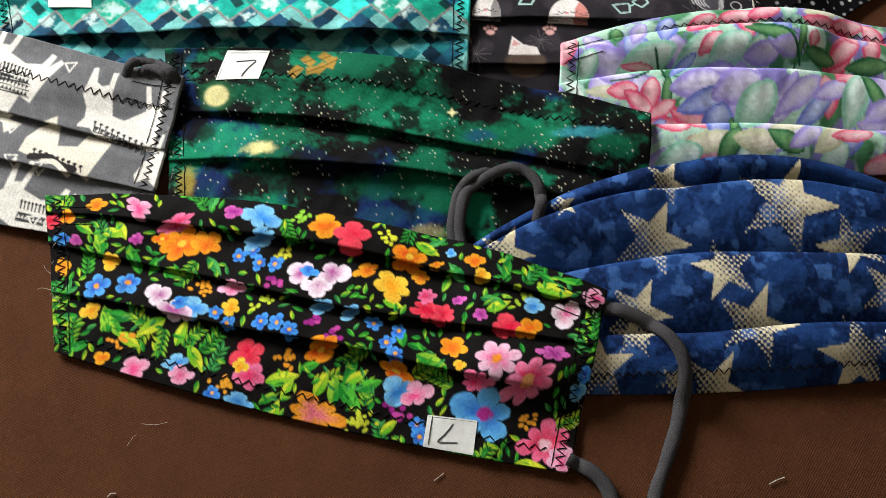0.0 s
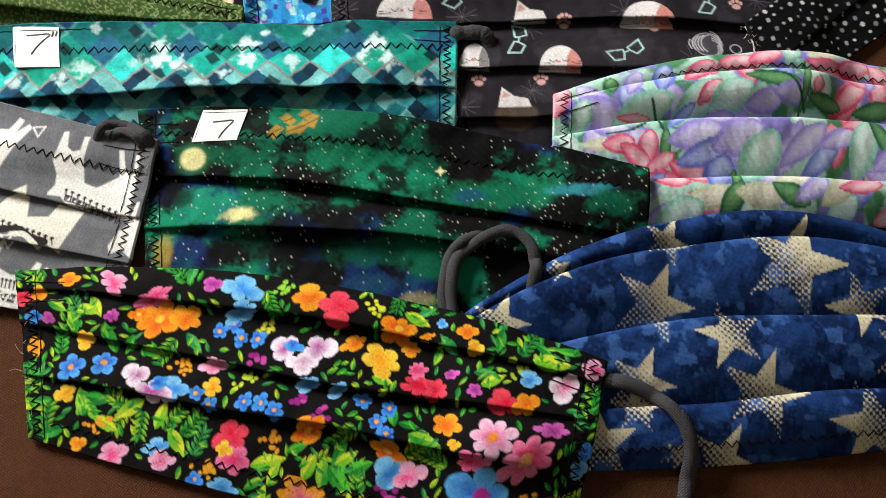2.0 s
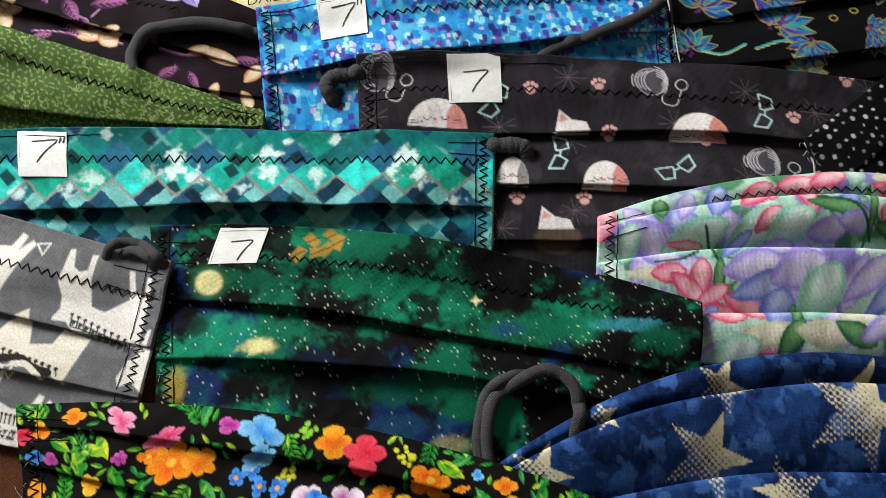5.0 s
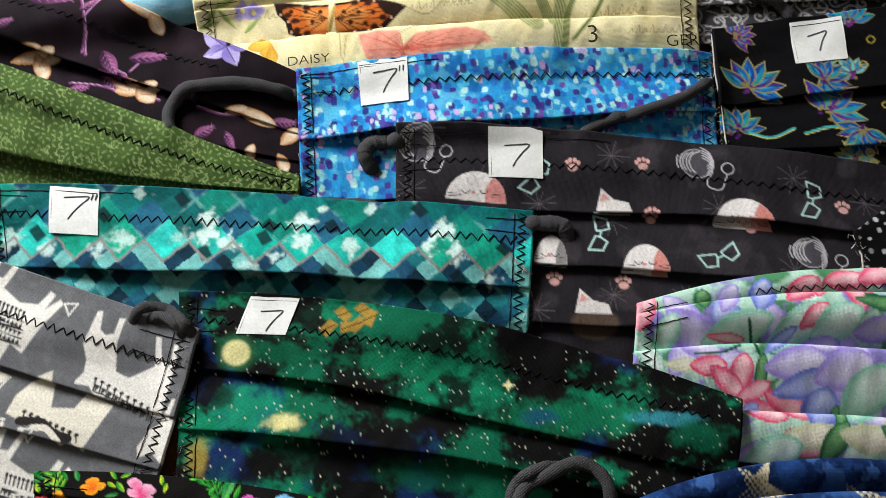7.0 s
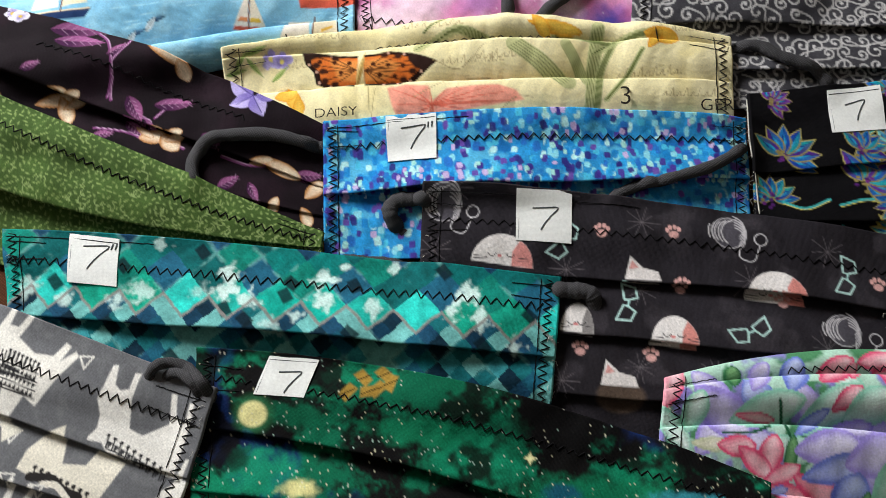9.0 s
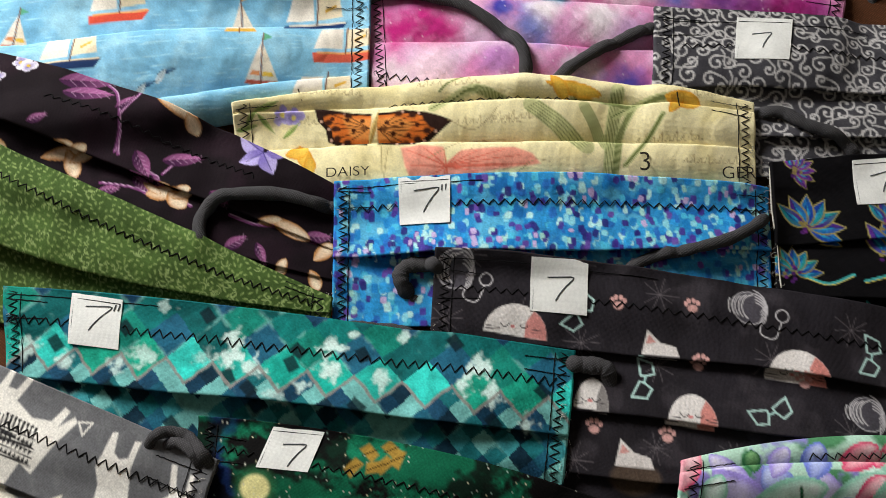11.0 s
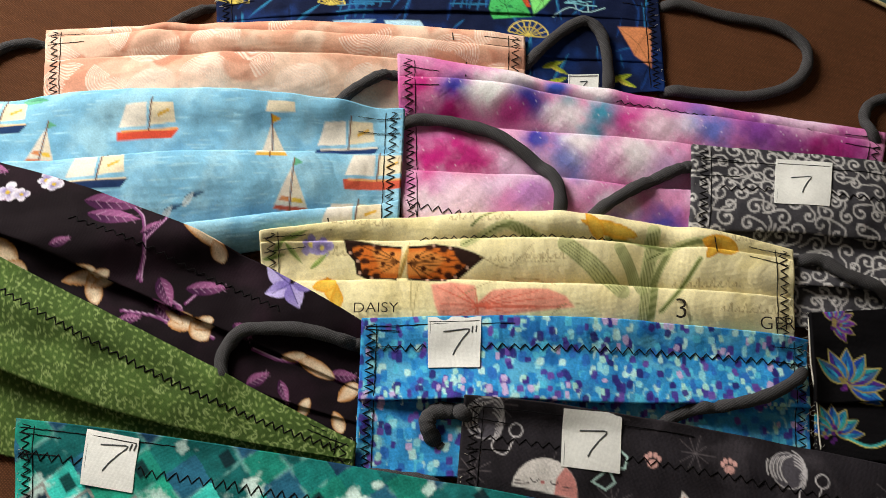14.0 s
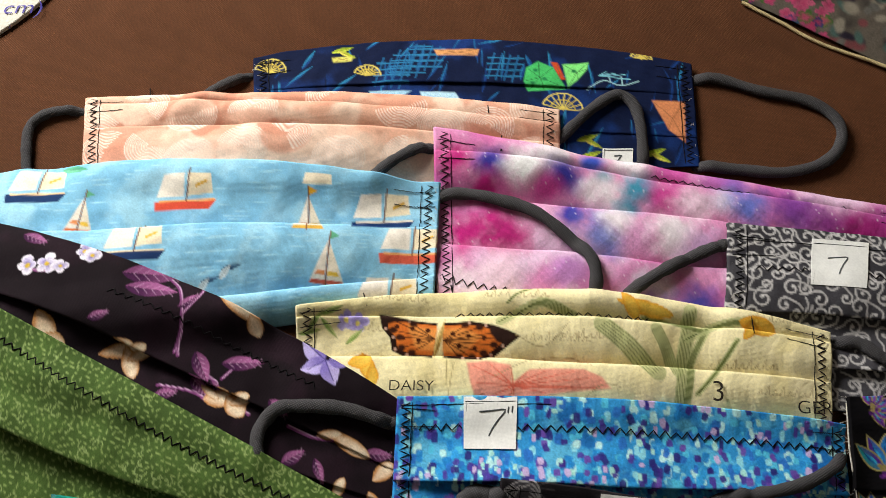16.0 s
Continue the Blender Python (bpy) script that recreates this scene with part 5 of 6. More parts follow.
def succulent_print(x, y, u, s):
    p = Print(x, y, "#b4dac6", 24)
    p.mottle("#4f8a60", 9, 0.52, 0.62, 3)
    p.mottle("#8f86cc", 8, 0.54, 0.66, 7)
    pink, mint, lav, blue, cream, leaf = ("#fad0d6", "#e2527a"), ("#e8faf2", "#94d2ba"), ("#e6e2fa", "#a292e0"), ("#c6d2f6", "#7182d6"), ("#f6f0e0", "#ccd2ac"), ("#7fb47a", "#2f6c44")
    for q in p.scatter(46, 10):
        c = (mint, lav, mint, pink, blue, lav)[p.g.integers(6)]
        p.petal(q, p.g.uniform(12, 18), p.g.uniform(6, 9), p.g.uniform(0, 360), *c)
    # plump leaves, band by band
    first = (((59.7, 170.8), 60, 50, 90, leaf), ((66.9, 171.3), 100, 55, 60, lav), ((76.5, 172.3), 110, 70, 70, blue), ((88.2, 174.5), 130, 66, 35, pink), ((101.0, 178.3), 120, 60, 10, pink), ((110.8, 180.0), 120, 66, 20, pink),
             ((119.7, 181.6), 110, 60, 70, mint), ((131.2, 181.0), 130, 66, 10, cream), ((145.8, 182.1), 130, 60, -20, blue), ((93.0, 174.5), 60, 34, 60, pink))
    second = (((56.7, 161.0), 190, 110, -40, lav), ((49.2, 160.5), 120, 70, 70, mint), ((69.1, 162.1), 200, 95, 20, mint), ((66.1, 160.0), 110, 28, -4, pink), ((85.7, 163.1), 210, 90, 42, mint), ((90.3, 166.3), 100, 52, 42, pink), ((81.1, 159.4), 120, 36, 40, blue),
              ((96.8, 164.7), 150, 100, 30, mint), ((92.3, 158.3), 130, 50, 10, lav), ((107.9, 163.1), 120, 70, 10, lav), ((110.6, 170.1), 170, 50, -10, leaf), ((116.7, 165.2), 120, 66, -5, lav), ((121.3, 167.9), 190, 26, 78, leaf), ((125.6, 167.9), 60, 40, 70, pink))
    rose = (((132.3, 175.5), 170, 64, -15, pink), ((141.2, 177.1), 140, 64, 12, pink), ((136.6, 165.1), 170, 70, 42, pink), ((147.1, 166.2), 140, 66, 80, pink), ((150.7, 173.8), 120, 60, 120, pink), ((141.2, 171.1), 110, 50, -20, pink), ((144.9, 170.0), 60, 34, 60, lav),
            ((127.8, 163.0), 120, 50, -15, leaf), ((145.4, 160.8), 150, 60, 5, leaf))
    third = (((54.3, 151.9), 110, 40, 0, cream), ((60.9, 151.8), 100, 60, 0, pink), ((75.6, 149.9), 110, 36, 85, leaf), ((70.0, 149.4), 120, 66, 80, pink), ((66.2, 147.9), 120, 54, -40, pink), ((73.4, 144.7), 110, 50, 30, pink), ((75.7, 139.6), 140, 60, -15, pink), ((83.7, 141.6), 150, 70, -25, pink),
             ((73.0, 140.4), 50, 30, 20, blue), ((85.2, 152.8), 170, 100, 10, lav), ((88.4, 147.3), 190, 76, 18, blue), ((98.6, 151.4), 170, 120, 20, lav), ((104.9, 144.7), 190, 120, 55, mint), ((92.4, 140.1), 130, 100, 70, blue), ((96.7, 137.5), 90, 30, 80, leaf))
    fourth = (((119.3, 148.8), 190, 76, 40, lav), ((124.6, 143.6), 180, 60, 45, blue), ((130.7, 150.3), 130, 66, 20, lav), ((138.0, 155.5), 110, 50, 10, pink), ((138.6, 147.2), 190, 90, 75, mint), ((145.6, 150.3), 170, 50, -65, leaf), ((147.3, 143.6), 120, 70, 30, lav), ((114.1, 137.3), 110, 40, 5, cream),
              ((87.9, 132.5), 180, 70, 10, cream), ((78.4, 127.5), 160, 100, 20, mint), ((95.1, 131.0), 130, 66, 60, leaf), ((103.9, 132.5), 150, 80, -10, cream), ((113.5, 132.5), 130, 66, -30, leaf), ((120.0, 133.5), 120, 60, 30, lav), ((128.2, 132.9), 130, 70, 40, cream), ((135.7, 134.4), 140, 50, 5, pink))
    for q, l, w, an, c in first + second + rose + third + fourth:
        p.petal(q, l * 0.106, w * 0.104, an, c[1], c[1])
        p.petal(q, l * 0.1, w * 0.094, an, *c)
    for pts in ([(72.1, 164.8), (73.6, 159.4), (75.1, 155.2)], [(105.3, 173.4), (116.3, 170.1), (121.3, 160.4)], [(69.7, 157.8), (64.9, 155.7), (57.3, 155.2)]):
        p.line(pts, 0.9, "#1f5a3c")
    return p.c


succulent, sh = face_mask("succulent_cotton", "pastel pleated cloth mask with pink, mint and lavender succulents",
                          ((40.7, 169.5), (209.8, 161.3), (201.8, 126.6), (38.9, 129.1)), (17, -5.4), [(.10, .17, .13), (.36, .43, .42), (.72, .76, .76)], succulent_print, 0.4, 3.0, 24, low=0.84, up=True, dye=0.04)
zigzag(succulent, sh, (0.2, 0.1), (0.8, 0.12), 1.8, 3.2)


def galaxy_print(x, y, u, s):
    p = Print(x, y, "#0e0d0d", 25)
    n = value_noise(p.x, p.y * 1.5, 26, 41, 5) + 0.12 * (value_noise(p.x, p.y, 1.0, 4, 2) - 0.5)
    p.lay(np.arange(len(p.x)), 0.95 * ramp(n, 0.52, 0.63), "#0d6648")
    n2 = value_noise(p.x, p.y * 1.4, 15, 47, 5) + 0.1 * (value_noise(p.x, p.y, 1.0, 8, 2) - 0.5)
    p.lay(np.arange(len(p.x)), 0.7 * ramp(n2, 0.57, 0.7), "#169068")
    p.mottle("#14306a", 17, 0.6, 0.72, 52, 0.7)
    p.mottle("#0b0a0a", 9, 0.55, 0.66, 61, 0.9)
    for q, rx, ry, c, am in (((-72.6, 134.7), 11, 7, "#178a66", 0.9), ((-60.7, 130.9), 6, 3, "#e8e09a", 0.9), ((-79.9, 137.5), 4, 3.4, "#0a2a20", 0.8), ((-85.6, 120.8), 3.5, 6, "#b9a44e", 0.7), ((-76.9, 118.8), 6, 6, "#16295a", 0.8),
                          ((-37.8, 124.5), 17, 8, "#0c0b0b", 0.75), ((-27.5, 148.8), 17, 5, "#128058", 0.8), ((22, 135.6), 24, 6, "#117a54", 0.8), ((48.2, 135.8), 11, 2.4, "#3f9fb0", 0.7), ((57.6, 131.1), 9, 5, "#12684a", 0.9), ((11, 152.8), 25, 6, "#0c0b0c", 0.8),
                          ((53, 148.2), 16, 6, "#0c0b0c", 0.8), ((-63.7, 150.5), 12, 4, "#106a4a", 0.8), ((-11.9, 118.3), 22, 6, "#0e6046", 0.7), ((-19.2, 107.4), 9, 4, "#1d4a66", 0.7), ((12.5, 135.3), 6, 3, "#1c3f78", 0.6), ((-53.3, 121.4), 18, 6, "#0c0b0c", 0.7), ((-4.4, 102.6), 6, 3, "#b8a860", 0.5)):
        k, a, b = p.near(q, max(rx, ry) * 1.6)
        w = value_noise(p.x[k], p.y[k], 4, 6) + 0.4 * value_noise(p.x[k], p.y[k], 1, 7, 2)
        p.lay(k, am * (1 - ramp(np.hypot(a / rx, b / ry) + (w - 0.7) * 0.9, 0.5, 1.15)), c)
    p.blob((-77, 150.4), 5.6, 5.0, 0, "#3f8f5c", 0.4, 0.6)
    p.blob((-77, 150.4), 4.2, 3.6, 0, "#efe8a4", 0.18)
    for q in p.scatter(620):
        r = p.g.choice([0.16, 0.2, 0.34])
        p.blob(q, r, r, 0, str(p.g.choice(["#d8d8c8", "#a8c8b8", "#e8e4c0"])), 0.35, p.g.uniform(0.45, 1.0))
    g = (3.1, 144)
    p.shape(g, [(1.8 * (1 if k % 2 == 0 else 0.5) * math.cos(radians(45 * k)), 1.8 * (1 if k % 2 == 0 else 0.5) * math.sin(radians(45 * k))) for k in range(8)], "#f2ecb0")
    f = (-44.1, 161)
    for o, an in (((-6, -2.5), 50), ((-2, 2), -45), ((2.5, -1), 45), ((4, 3.4), -40), ((0, -2), 10), ((6, 1), 70)):
        p.shape((f[0] + o[0], f[1] + o[1]), [(-2.6, -1.6), (2.6, -1.4), (2.2, 1.6), (-2.2, 1.5)], "#a8863a", an, 1, 0.4)
        p.line([(f[0] + o[0] - 2, f[1] + o[1] - 1), (f[0] + o[0] + 2, f[1] + o[1] + 1)], 0.35, "#3a2a12")
    return p.c


galaxy, sh = face_mask("green_galaxy_cotton", "black and green pleated cloth mask with a starry galaxy print",
                       ((-96.8, 168.5), (69.8, 142.2), (67.1, 104.5), (-90.4, 108.2)), (7.9, -9.9), [(.36, .40, .56), (.66, .60, .80)], galaxy_print, 0.45, 3.2, 25, (True, False))
size_tag(galaxy, ((-74.4, 167.5), (-59.6, 167.6), (-62.6, 155.9), (-77.5, 155.9)), "7", (-67.7, 160.2), 10, -3)
zigzag(galaxy, sh, (0.02, 0.14), (0.95, 0.2), 1.7, 3.0)


def llama_print(x, y, u, s):
    p = Print(x, y, "#6c6d70", 26)
    p.mottle("#7a7b7d", 3, 0.45, 0.7, 3, 0.6)

    def llama(c, an, k=1.0):
        p.shape(c, [(-13, -5), (-12, 2), (-9.5, 5), (-8.6, 15), (-7.4, 15.4), (-6.8, 8), (-4.2, 8.4), (-2.6, 15.6), (-1.2, 15.2), (-2.6, 6), (4, 4), (9, 5.4), (10.2, 10), (12, 9.6), (11.6, 5), (14, 9), (15.4, 8), (13.6, 1), (12, -8), (5, -6), (0, -8), (-7, -5), (-11, -8)], "#ebe8df", an, k, 0.3)
        p.shape(c, [(-2, -4.6), (8, -4.4), (8, -1.6), (-2, -1.4)], "#3a3a3c", an, k)
        co, si = math.cos(radians(an)), math.sin(radians(an))
        for j in range(8):
            q = (c[0] + k * ((-1.6 + 1.3 * j) * co + 0.2 * si), c[1] + k * ((-1.6 + 1.3 * j) * si - 0.2 * co))
            p.line([q, (q[0] + k * 0.2, q[1] + k * 2.3)], 0.5, "#2c2c2e")
            p.blob((q[0] + k * 0.2, q[1] + k * 2.4), 0.5, 0.5, 0, "#2c2c2e")
            p.shape((q[0] + 0.8 * k * si, q[1] - 2.8 * k * co), [(-0.6, -0.6), (0.6, -0.6), (0, 0.7)], "#d8d5cc", an, k)

    c = (-109.6, 142.0)
    body = [(-120.1, 161.5), (-118.5, 161.6), (-118.3, 155.9), (-116.6, 154.3), (-114.2, 154.8), (-113.3, 159.6), (-111.4, 159.6), (-113.0, 152.1), (-112.4, 143.8), (-108.3, 142.1), (-101.3, 145.9), (-101.5, 154.4), (-99.8, 154.3), (-99.3, 148.1), (-96.5, 146.3)]
    rear = [(-95.4, 151.9), (-93.9, 151.8), (-94.9, 145.0), (-97.3, 131.1), (-101.5, 131.8), (-117.6, 136.7), (-119.5, 139.3), (-123.7, 139.7), (-123.6, 140.7), (-121.7, 143.2), (-121.5, 147.3), (-122.7, 151.4), (-121.6, 155.0)]
    p.shape(c, [(x - c[0], y - c[1]) for x, y in body + rear], "#efece4", 0, 1, 0.25)
    for k in range(9):
        q = ((-117.8, 141.1)[0] + k * 2.05, (-117.8, 141.1)[1] - k * 0.98)
        p.line([(q[0], q[1] + 0.4), (q[0] - 0.3, q[1] - 3.0)], 0.5, "#2c2c2e")
        p.blob((q[0], q[1] + 0.4), 0.6, 0.5, 0, "#2c2c2e")
        p.shape((q[0] + 0.6, q[1] - 2.4), [(-0.95, 1.0), (0.95, 1.0), (0, -1.2)], "#3a3a3c", -25)
    p.line([(-118.2, 138.0), (-103.4, 132.7)], 0.45, "#3a3a3c")
    c = (-128.1, 131.4)
    low = [(-136.9, 139.8), (-130.4, 143.3), (-129.4, 132.6), (-122.9, 132.7), (-120.4, 137.2), (-111.9, 134.1), (-117.4, 123.0), (-119.0, 120.6), (-122.2, 123.3), (-128.3, 126.1), (-133.9, 126.7), (-141.6, 130.4), (-140.1, 135.9)]
    p.shape(c, [(x - c[0], y - c[1]) for x, y in low], "#e9e3d2", 0, 1, 0.25)
    for k in range(9):
        q = ((-136.6, 131.1)[0] + k * 2.0, (-136.6, 131.1)[1] - k * 0.75)
        p.blob(q, 0.65, 0.6, 0, "#2c2a2a", 0.3)
        p.line([q, (q[0] + 0.2, q[1] - 2.2)], 0.4, "#2c2a2a")
    p.line([(-137.3, 128.4), (-131.5, 128.2), (-127.5, 125.5), (-123.0, 123.9)], 2.6, "#2e2b2a")
    p.line([(-133.2, 126.7), (-129.4, 126.4), (-125.6, 123.0)], 1.8, "#efe9da")
    llama((-149.8, 160.6), -20, 1.1)
    llama((-91.9, 122.7), -20, 0.8)
    llama((-137.9, 110.9), -14, 1.0)
    llama((-159.1, 152.9), -15, 1.1)
    llama((-180.9, 176.9), -15, 1.1)
    llama((-174.2, 132.9), -15, 1.1)
    # woven saddle bands
    q0 = (-148, 158.1)
    for j in range(11):
        p.line([(q0[0] - 7 + 1.3 * j, q0[1] + 3.5 - 0.42 * j), (q0[0] - 7 + 1.3 * j, q0[1] + 6 - 0.42 * j)], 0.45, "#242426")
        for r in range(3):
            p.shape((q0[0] - 7 + 1.3 * j, q0[1] + 2 - 2.4 * r - 0.42 * j), [(-0.75, -0.8), (0.75, -0.8), (0, 0.9)], "#242426", -20 + 180 * (r % 2))
    for r in range(4):
        p.line([(q0[0] - 8, q0[1] + 3.2 - 2.4 * r), (q0[0] + 7, q0[1] - 1.2 - 2.4 * r)], 0.4, "#242426")
    for q in ((-128.5, 162.2), (-145.7, 139.6), (-135, 125), (-134.5, 106.9), (-143.7, 127.5)):
        for a in range(3):
            t0, t1 = radians(-90 + 120 * a), radians(30 + 120 * a)
            p.line([(q[0] + 2.4 * math.cos(t0), q[1] + 2.4 * math.sin(t0)), (q[0] + 2.4 * math.cos(t1), q[1] + 2.4 * math.sin(t1))], 0.55, "#e4e2da")
    p.shape((-146.9, 141.1), [(-4, 2), (4, 1), (0, -4)], "#e4e0d0", -15)
    return p.c


llama, sh = face_mask("llama_cotton", "mid-grey pleated cloth mask printed with white llamas",
                      ((-298.1, 218.3), (-87.8, 156.8), (-99.1, 97.9), (-293, 142.1)), (0.1, -4.2), [(.40, .43, .43), (.66, .66, .68)], llama_print, 0.42, 2.4, 26)
ear_loop(llama, [(-109.5, 156.7), (-108.5, 160.5), (-104.1, 163.1), (-98.9, 162.5), (-93, 158.5), (-89, 153.4)], 1.7, lift=1.5)
ear_loop(llama, [(-105.2, 156.2), (-103.7, 159.7), (-99.3, 160.1), (-95, 157.5), (-91.1, 152.4)], 1.6, lift=0.8)
zigzag(llama, sh, (0.6, 0.22), (0.985, 0.2), 2.2, 3.0)


def star_print(x, y, u, s):
    p = Print(x, y, "#1c3b70", 27)
    p.mottle("#10254e", 7, 0.46, 0.54, 3)
    p.mottle("#3d64a2", 5, 0.57, 0.63, 8, 0.85)
    p.mottle("#2a5092", 1.2, 0.45, 0.75, 12, 0.4)
    upper = (((66.8, 98.1), 13.5, 12), ((110.2, 109.4), 17, 14), ((38.4, 109.3), 5, -20), ((72.8, 118.0), 9, 10), ((19.5, 93.6), 10, 14), ((129.5, 128.3), 5, -20), ((147.4, 104.0), 10, 5))
    lower = (((88.3, 88.0), 11, 190), ((129.8, 96.0), 11, 195), ((96.3, 70.5), 13.5, 16), ((60.7, 74.3), 11, 12), ((139.2, 80.5), 11, 10), ((126.9, 60.6), 13.5, 190), ((83.3, 51.1), 12, 10),
             ((47.5, 57.1), 12, 40), ((69.9, 53.5), 5, 0), ((58.9, 66.8), 8, 30))
    for q, r, an in upper + lower:
        k, a, b = p.near(q, r * 1.1, an)
        th = np.arctan2(b, a) + math.pi / 10
        d = np.hypot(a, b)
        w = math.pi / 5 - np.abs(((th / (2 * math.pi / 5)) % 1) - 0.5) * 2 * math.pi / 5
        rim = r * math.sin(math.pi / 10) / np.sin(math.pi - math.pi / 10 - w)
        inside = 1 - ramp(d - rim, -0.15, 0.2)
        # halftone: cream dots that grow across the star until they close
        gx, gy = (p.x[k] + p.y[k]) / 1.35 / 1.41, (p.x[k] - p.y[k]) / 1.35 / 1.41
        dot = np.hypot(gx - np.round(gx), gy - np.round(gy))
        grow = 0.40 + 0.30 * np.clip((a + 0.5 * b) / r * 1.4, -0.5, 1)
        p.lay(k, inside * (1 - ramp(dot, grow - 0.08, grow + 0.12)), "#e0d6b4")
    return p.c


star, sh = face_mask("blue_star_cotton", "denim blue pleated cloth mask printed with cream halftone stars",
                     ((5.6, 94.9), (186, 100.3), (178.5, 60), (8.9, 51)), (29.3, -4.7), [(.08, .13, .1), (.38, .45, .40), (.74, .77, .74)], star_print, 0.34, 4.6, 27, up=True)
ear_loop(star, [(9.1, 92.9), (6.2, 97.1), (5.5, 105.2), (7.7, 114.7), (14, 118.9), (22.6, 122.7), (29.4, 119.6), (31.8, 112.1), (30.1, 103.5)], 1.9, lift=1.0)
ear_loop(star, [(6.5, 92.9), (3.5, 98.2), (3.2, 106.6), (5.8, 116.5), (12.2, 120.8), (19.5, 121.6)], 1.7)
size_tag(star, ((134.7, 68.2), (149.6, 70.5), (150.8, 58.1), (135.6, 56.1)), "7", (143.3, 63.2), 11, 8)
zigzag(star, sh, (0.2, 0.92), (0.9, 0.93), 1.6, 3.0)


def bouquet_print(x, y, u, s):
    p = Print(x, y, "#0e0c0b", 28)
    g = p.g
    pink, rose, red = ("#e8508c", "#f8b4d0", ""), ("#e42c64", "#f77ca8", ""), ("#d8163c", "#ee4a5c", "")
    orange, gold, flame = ("#ea6a18", "#f8a828", ""), ("#ee9a1c", "#f8cc40", ""), ("#e84416", "#f89a20", "#f8c440")
    blue, sky, violet, pale = ("#2458c8", "#4aa0ea", ""), ("#3a8ce0", "#84caf2", ""), ("#a42a90", "#d464b4", ""), ("#b4559c", "#f6e4f0", "")
    eyed, deep = ("#1f50c0", "#58a8f0", "#f0a030"), ("#2f78d8", "#66b8f0", "#a02a80")
    top = (((-98.9, 109.7), 45, 5, 0.6, pink), ((-113.2, 111.0), 32, 4, 0.6, orange), ((-58.9, 105.9), 55, 4, 0.7, sky), ((-68.0, 108.0), 28, 3, 0.8, violet), ((-37.8, 103.0), 55, 4, 0.75, orange), ((-29.0, 100.3), 60, 4, 0.8, red), ((-86.2, 104.7), 60, 5, 0.4, rose),
           ((-84.3, 98.0), 62, 6, 0.7, flame), ((-76.3, 98.0), 44, 5, 0.8, orange), ((-90.9, 99.8), 26, 4, 0.8, flame), ((-98.6, 99.4), 20, 6, 1.0, violet), ((-127.1, 106.0), 26, 4, 1.0, red), ((-122.6, 107.2), 22, 3, 1.0, orange), ((-123.3, 99.8), 24, 4, 0.7, blue), ((-118.6, 99.2), 24, 3, 0.7, violet), ((-59.0, 99.1), 50, 5, 0.5, sky))
    upper = (((-106.7, 92.2), 26, 3, 0.9, gold), ((-122.6, 90.8), 26, 4, 1.2, orange), ((-34.9, 87.7), 46, 3, 0.9, pale), ((-45.2, 88.3), 40, 3, 0.8, pale), ((-39.2, 83.0), 46, 4, 0.7, pale), ((-42.9, 88.3), 30, 4, 0.6, blue), ((-110.3, 83.9), 37, 5, 0.9, eyed), ((-100.2, 85.0), 37, 5, 0.9, eyed),
             ((-10.5, 92.4), 46, 5, 0.8, flame), ((-24.2, 88.9), 40, 4, 0.5, orange), ((-15.5, 83.3), 56, 5, 0.7, gold), ((-7.0, 86.5), 28, 4, 0.7, orange), ((10.1, 90.8), 25, 4, 0.8, orange), ((12.3, 85.6), 27, 3, 0.9, gold), ((2.4, 93.6), 14, 4, 1.0, sky), ((-1.9, 90.0), 20, 4, 0.5, orange))
    middle = (((-90.0, 80.7), 38, 3, 0.9, pale), ((-78.9, 76.6), 42, 4, 0.7, sky), ((-84.5, 76.0), 50, 4, 0.7, pale), ((-83.0, 78.7), 30, 4, 0.6, blue), ((-67.0, 83.0), 38, 4, 0.6, pink), ((-66.5, 76.6), 30, 4, 0.8, gold), ((-38.3, 76.3), 36, 3, 0.6, sky), ((-29.3, 74.8), 30, 3, 0.6, sky), ((-111.6, 76.6), 30, 4, 0.9, gold),
              ((-4.1, 74.8), 48, 7, 0.6, red), ((-5.3, 80.2), 26, 7, 0.9, rose), ((0.3, 74.2), 34, 6, 0.8, red), ((11.5, 73.1), 19, 5, 1.0, violet), ((4.8, 78.3), 20, 5, 0.7, violet), ((28.4, 75.9), 33, 3, 0.7, sky), ((37.3, 73.0), 42, 3, 0.9, ("#f060a0", "#fae6f0", "")), ((19.8, 69.6), 40, 3, 0.8, red), ((26.2, 68.5), 36, 4, 0.9, orange))
    lower = (((-60.4, 62.4), 50, 4, 0.8, red), ((-59.4, 55.7), 44, 5, 0.9, rose), ((-62.9, 58.5), 24, 4, 1.0, gold), ((-37.8, 63.5), 48, 4, 0.6, flame), ((-106.8, 61.3), 27, 3, 0.8, orange), ((-96.4, 58.0), 42, 4, 0.7, pink), ((-82.8, 59.8), 40, 4, 0.6, sky), ((-81.6, 56.1), 40, 4, 0.6, pink), ((-63.1, 47.6), 42, 4, 0.5, sky),
             ((-39.0, 43.8), 76, 6, 0.6, ("#f06a9c", "#f8a02c", "")), ((16.3, 59.5), 58, 7, 0.8, ("#e85c98", "#fac4dc", "#f0902c")), ((33.4, 61.1), 46, 6, 0.5, violet), ((25.5, 52.9), 76, 8, 0.7, ("#e02c60", "#f88cb4", "#f8b070")), ((10.2, 52.9), 44, 6, 0.6, rose), ((-14.5, 56.8), 52, 4, 0.5, flame))
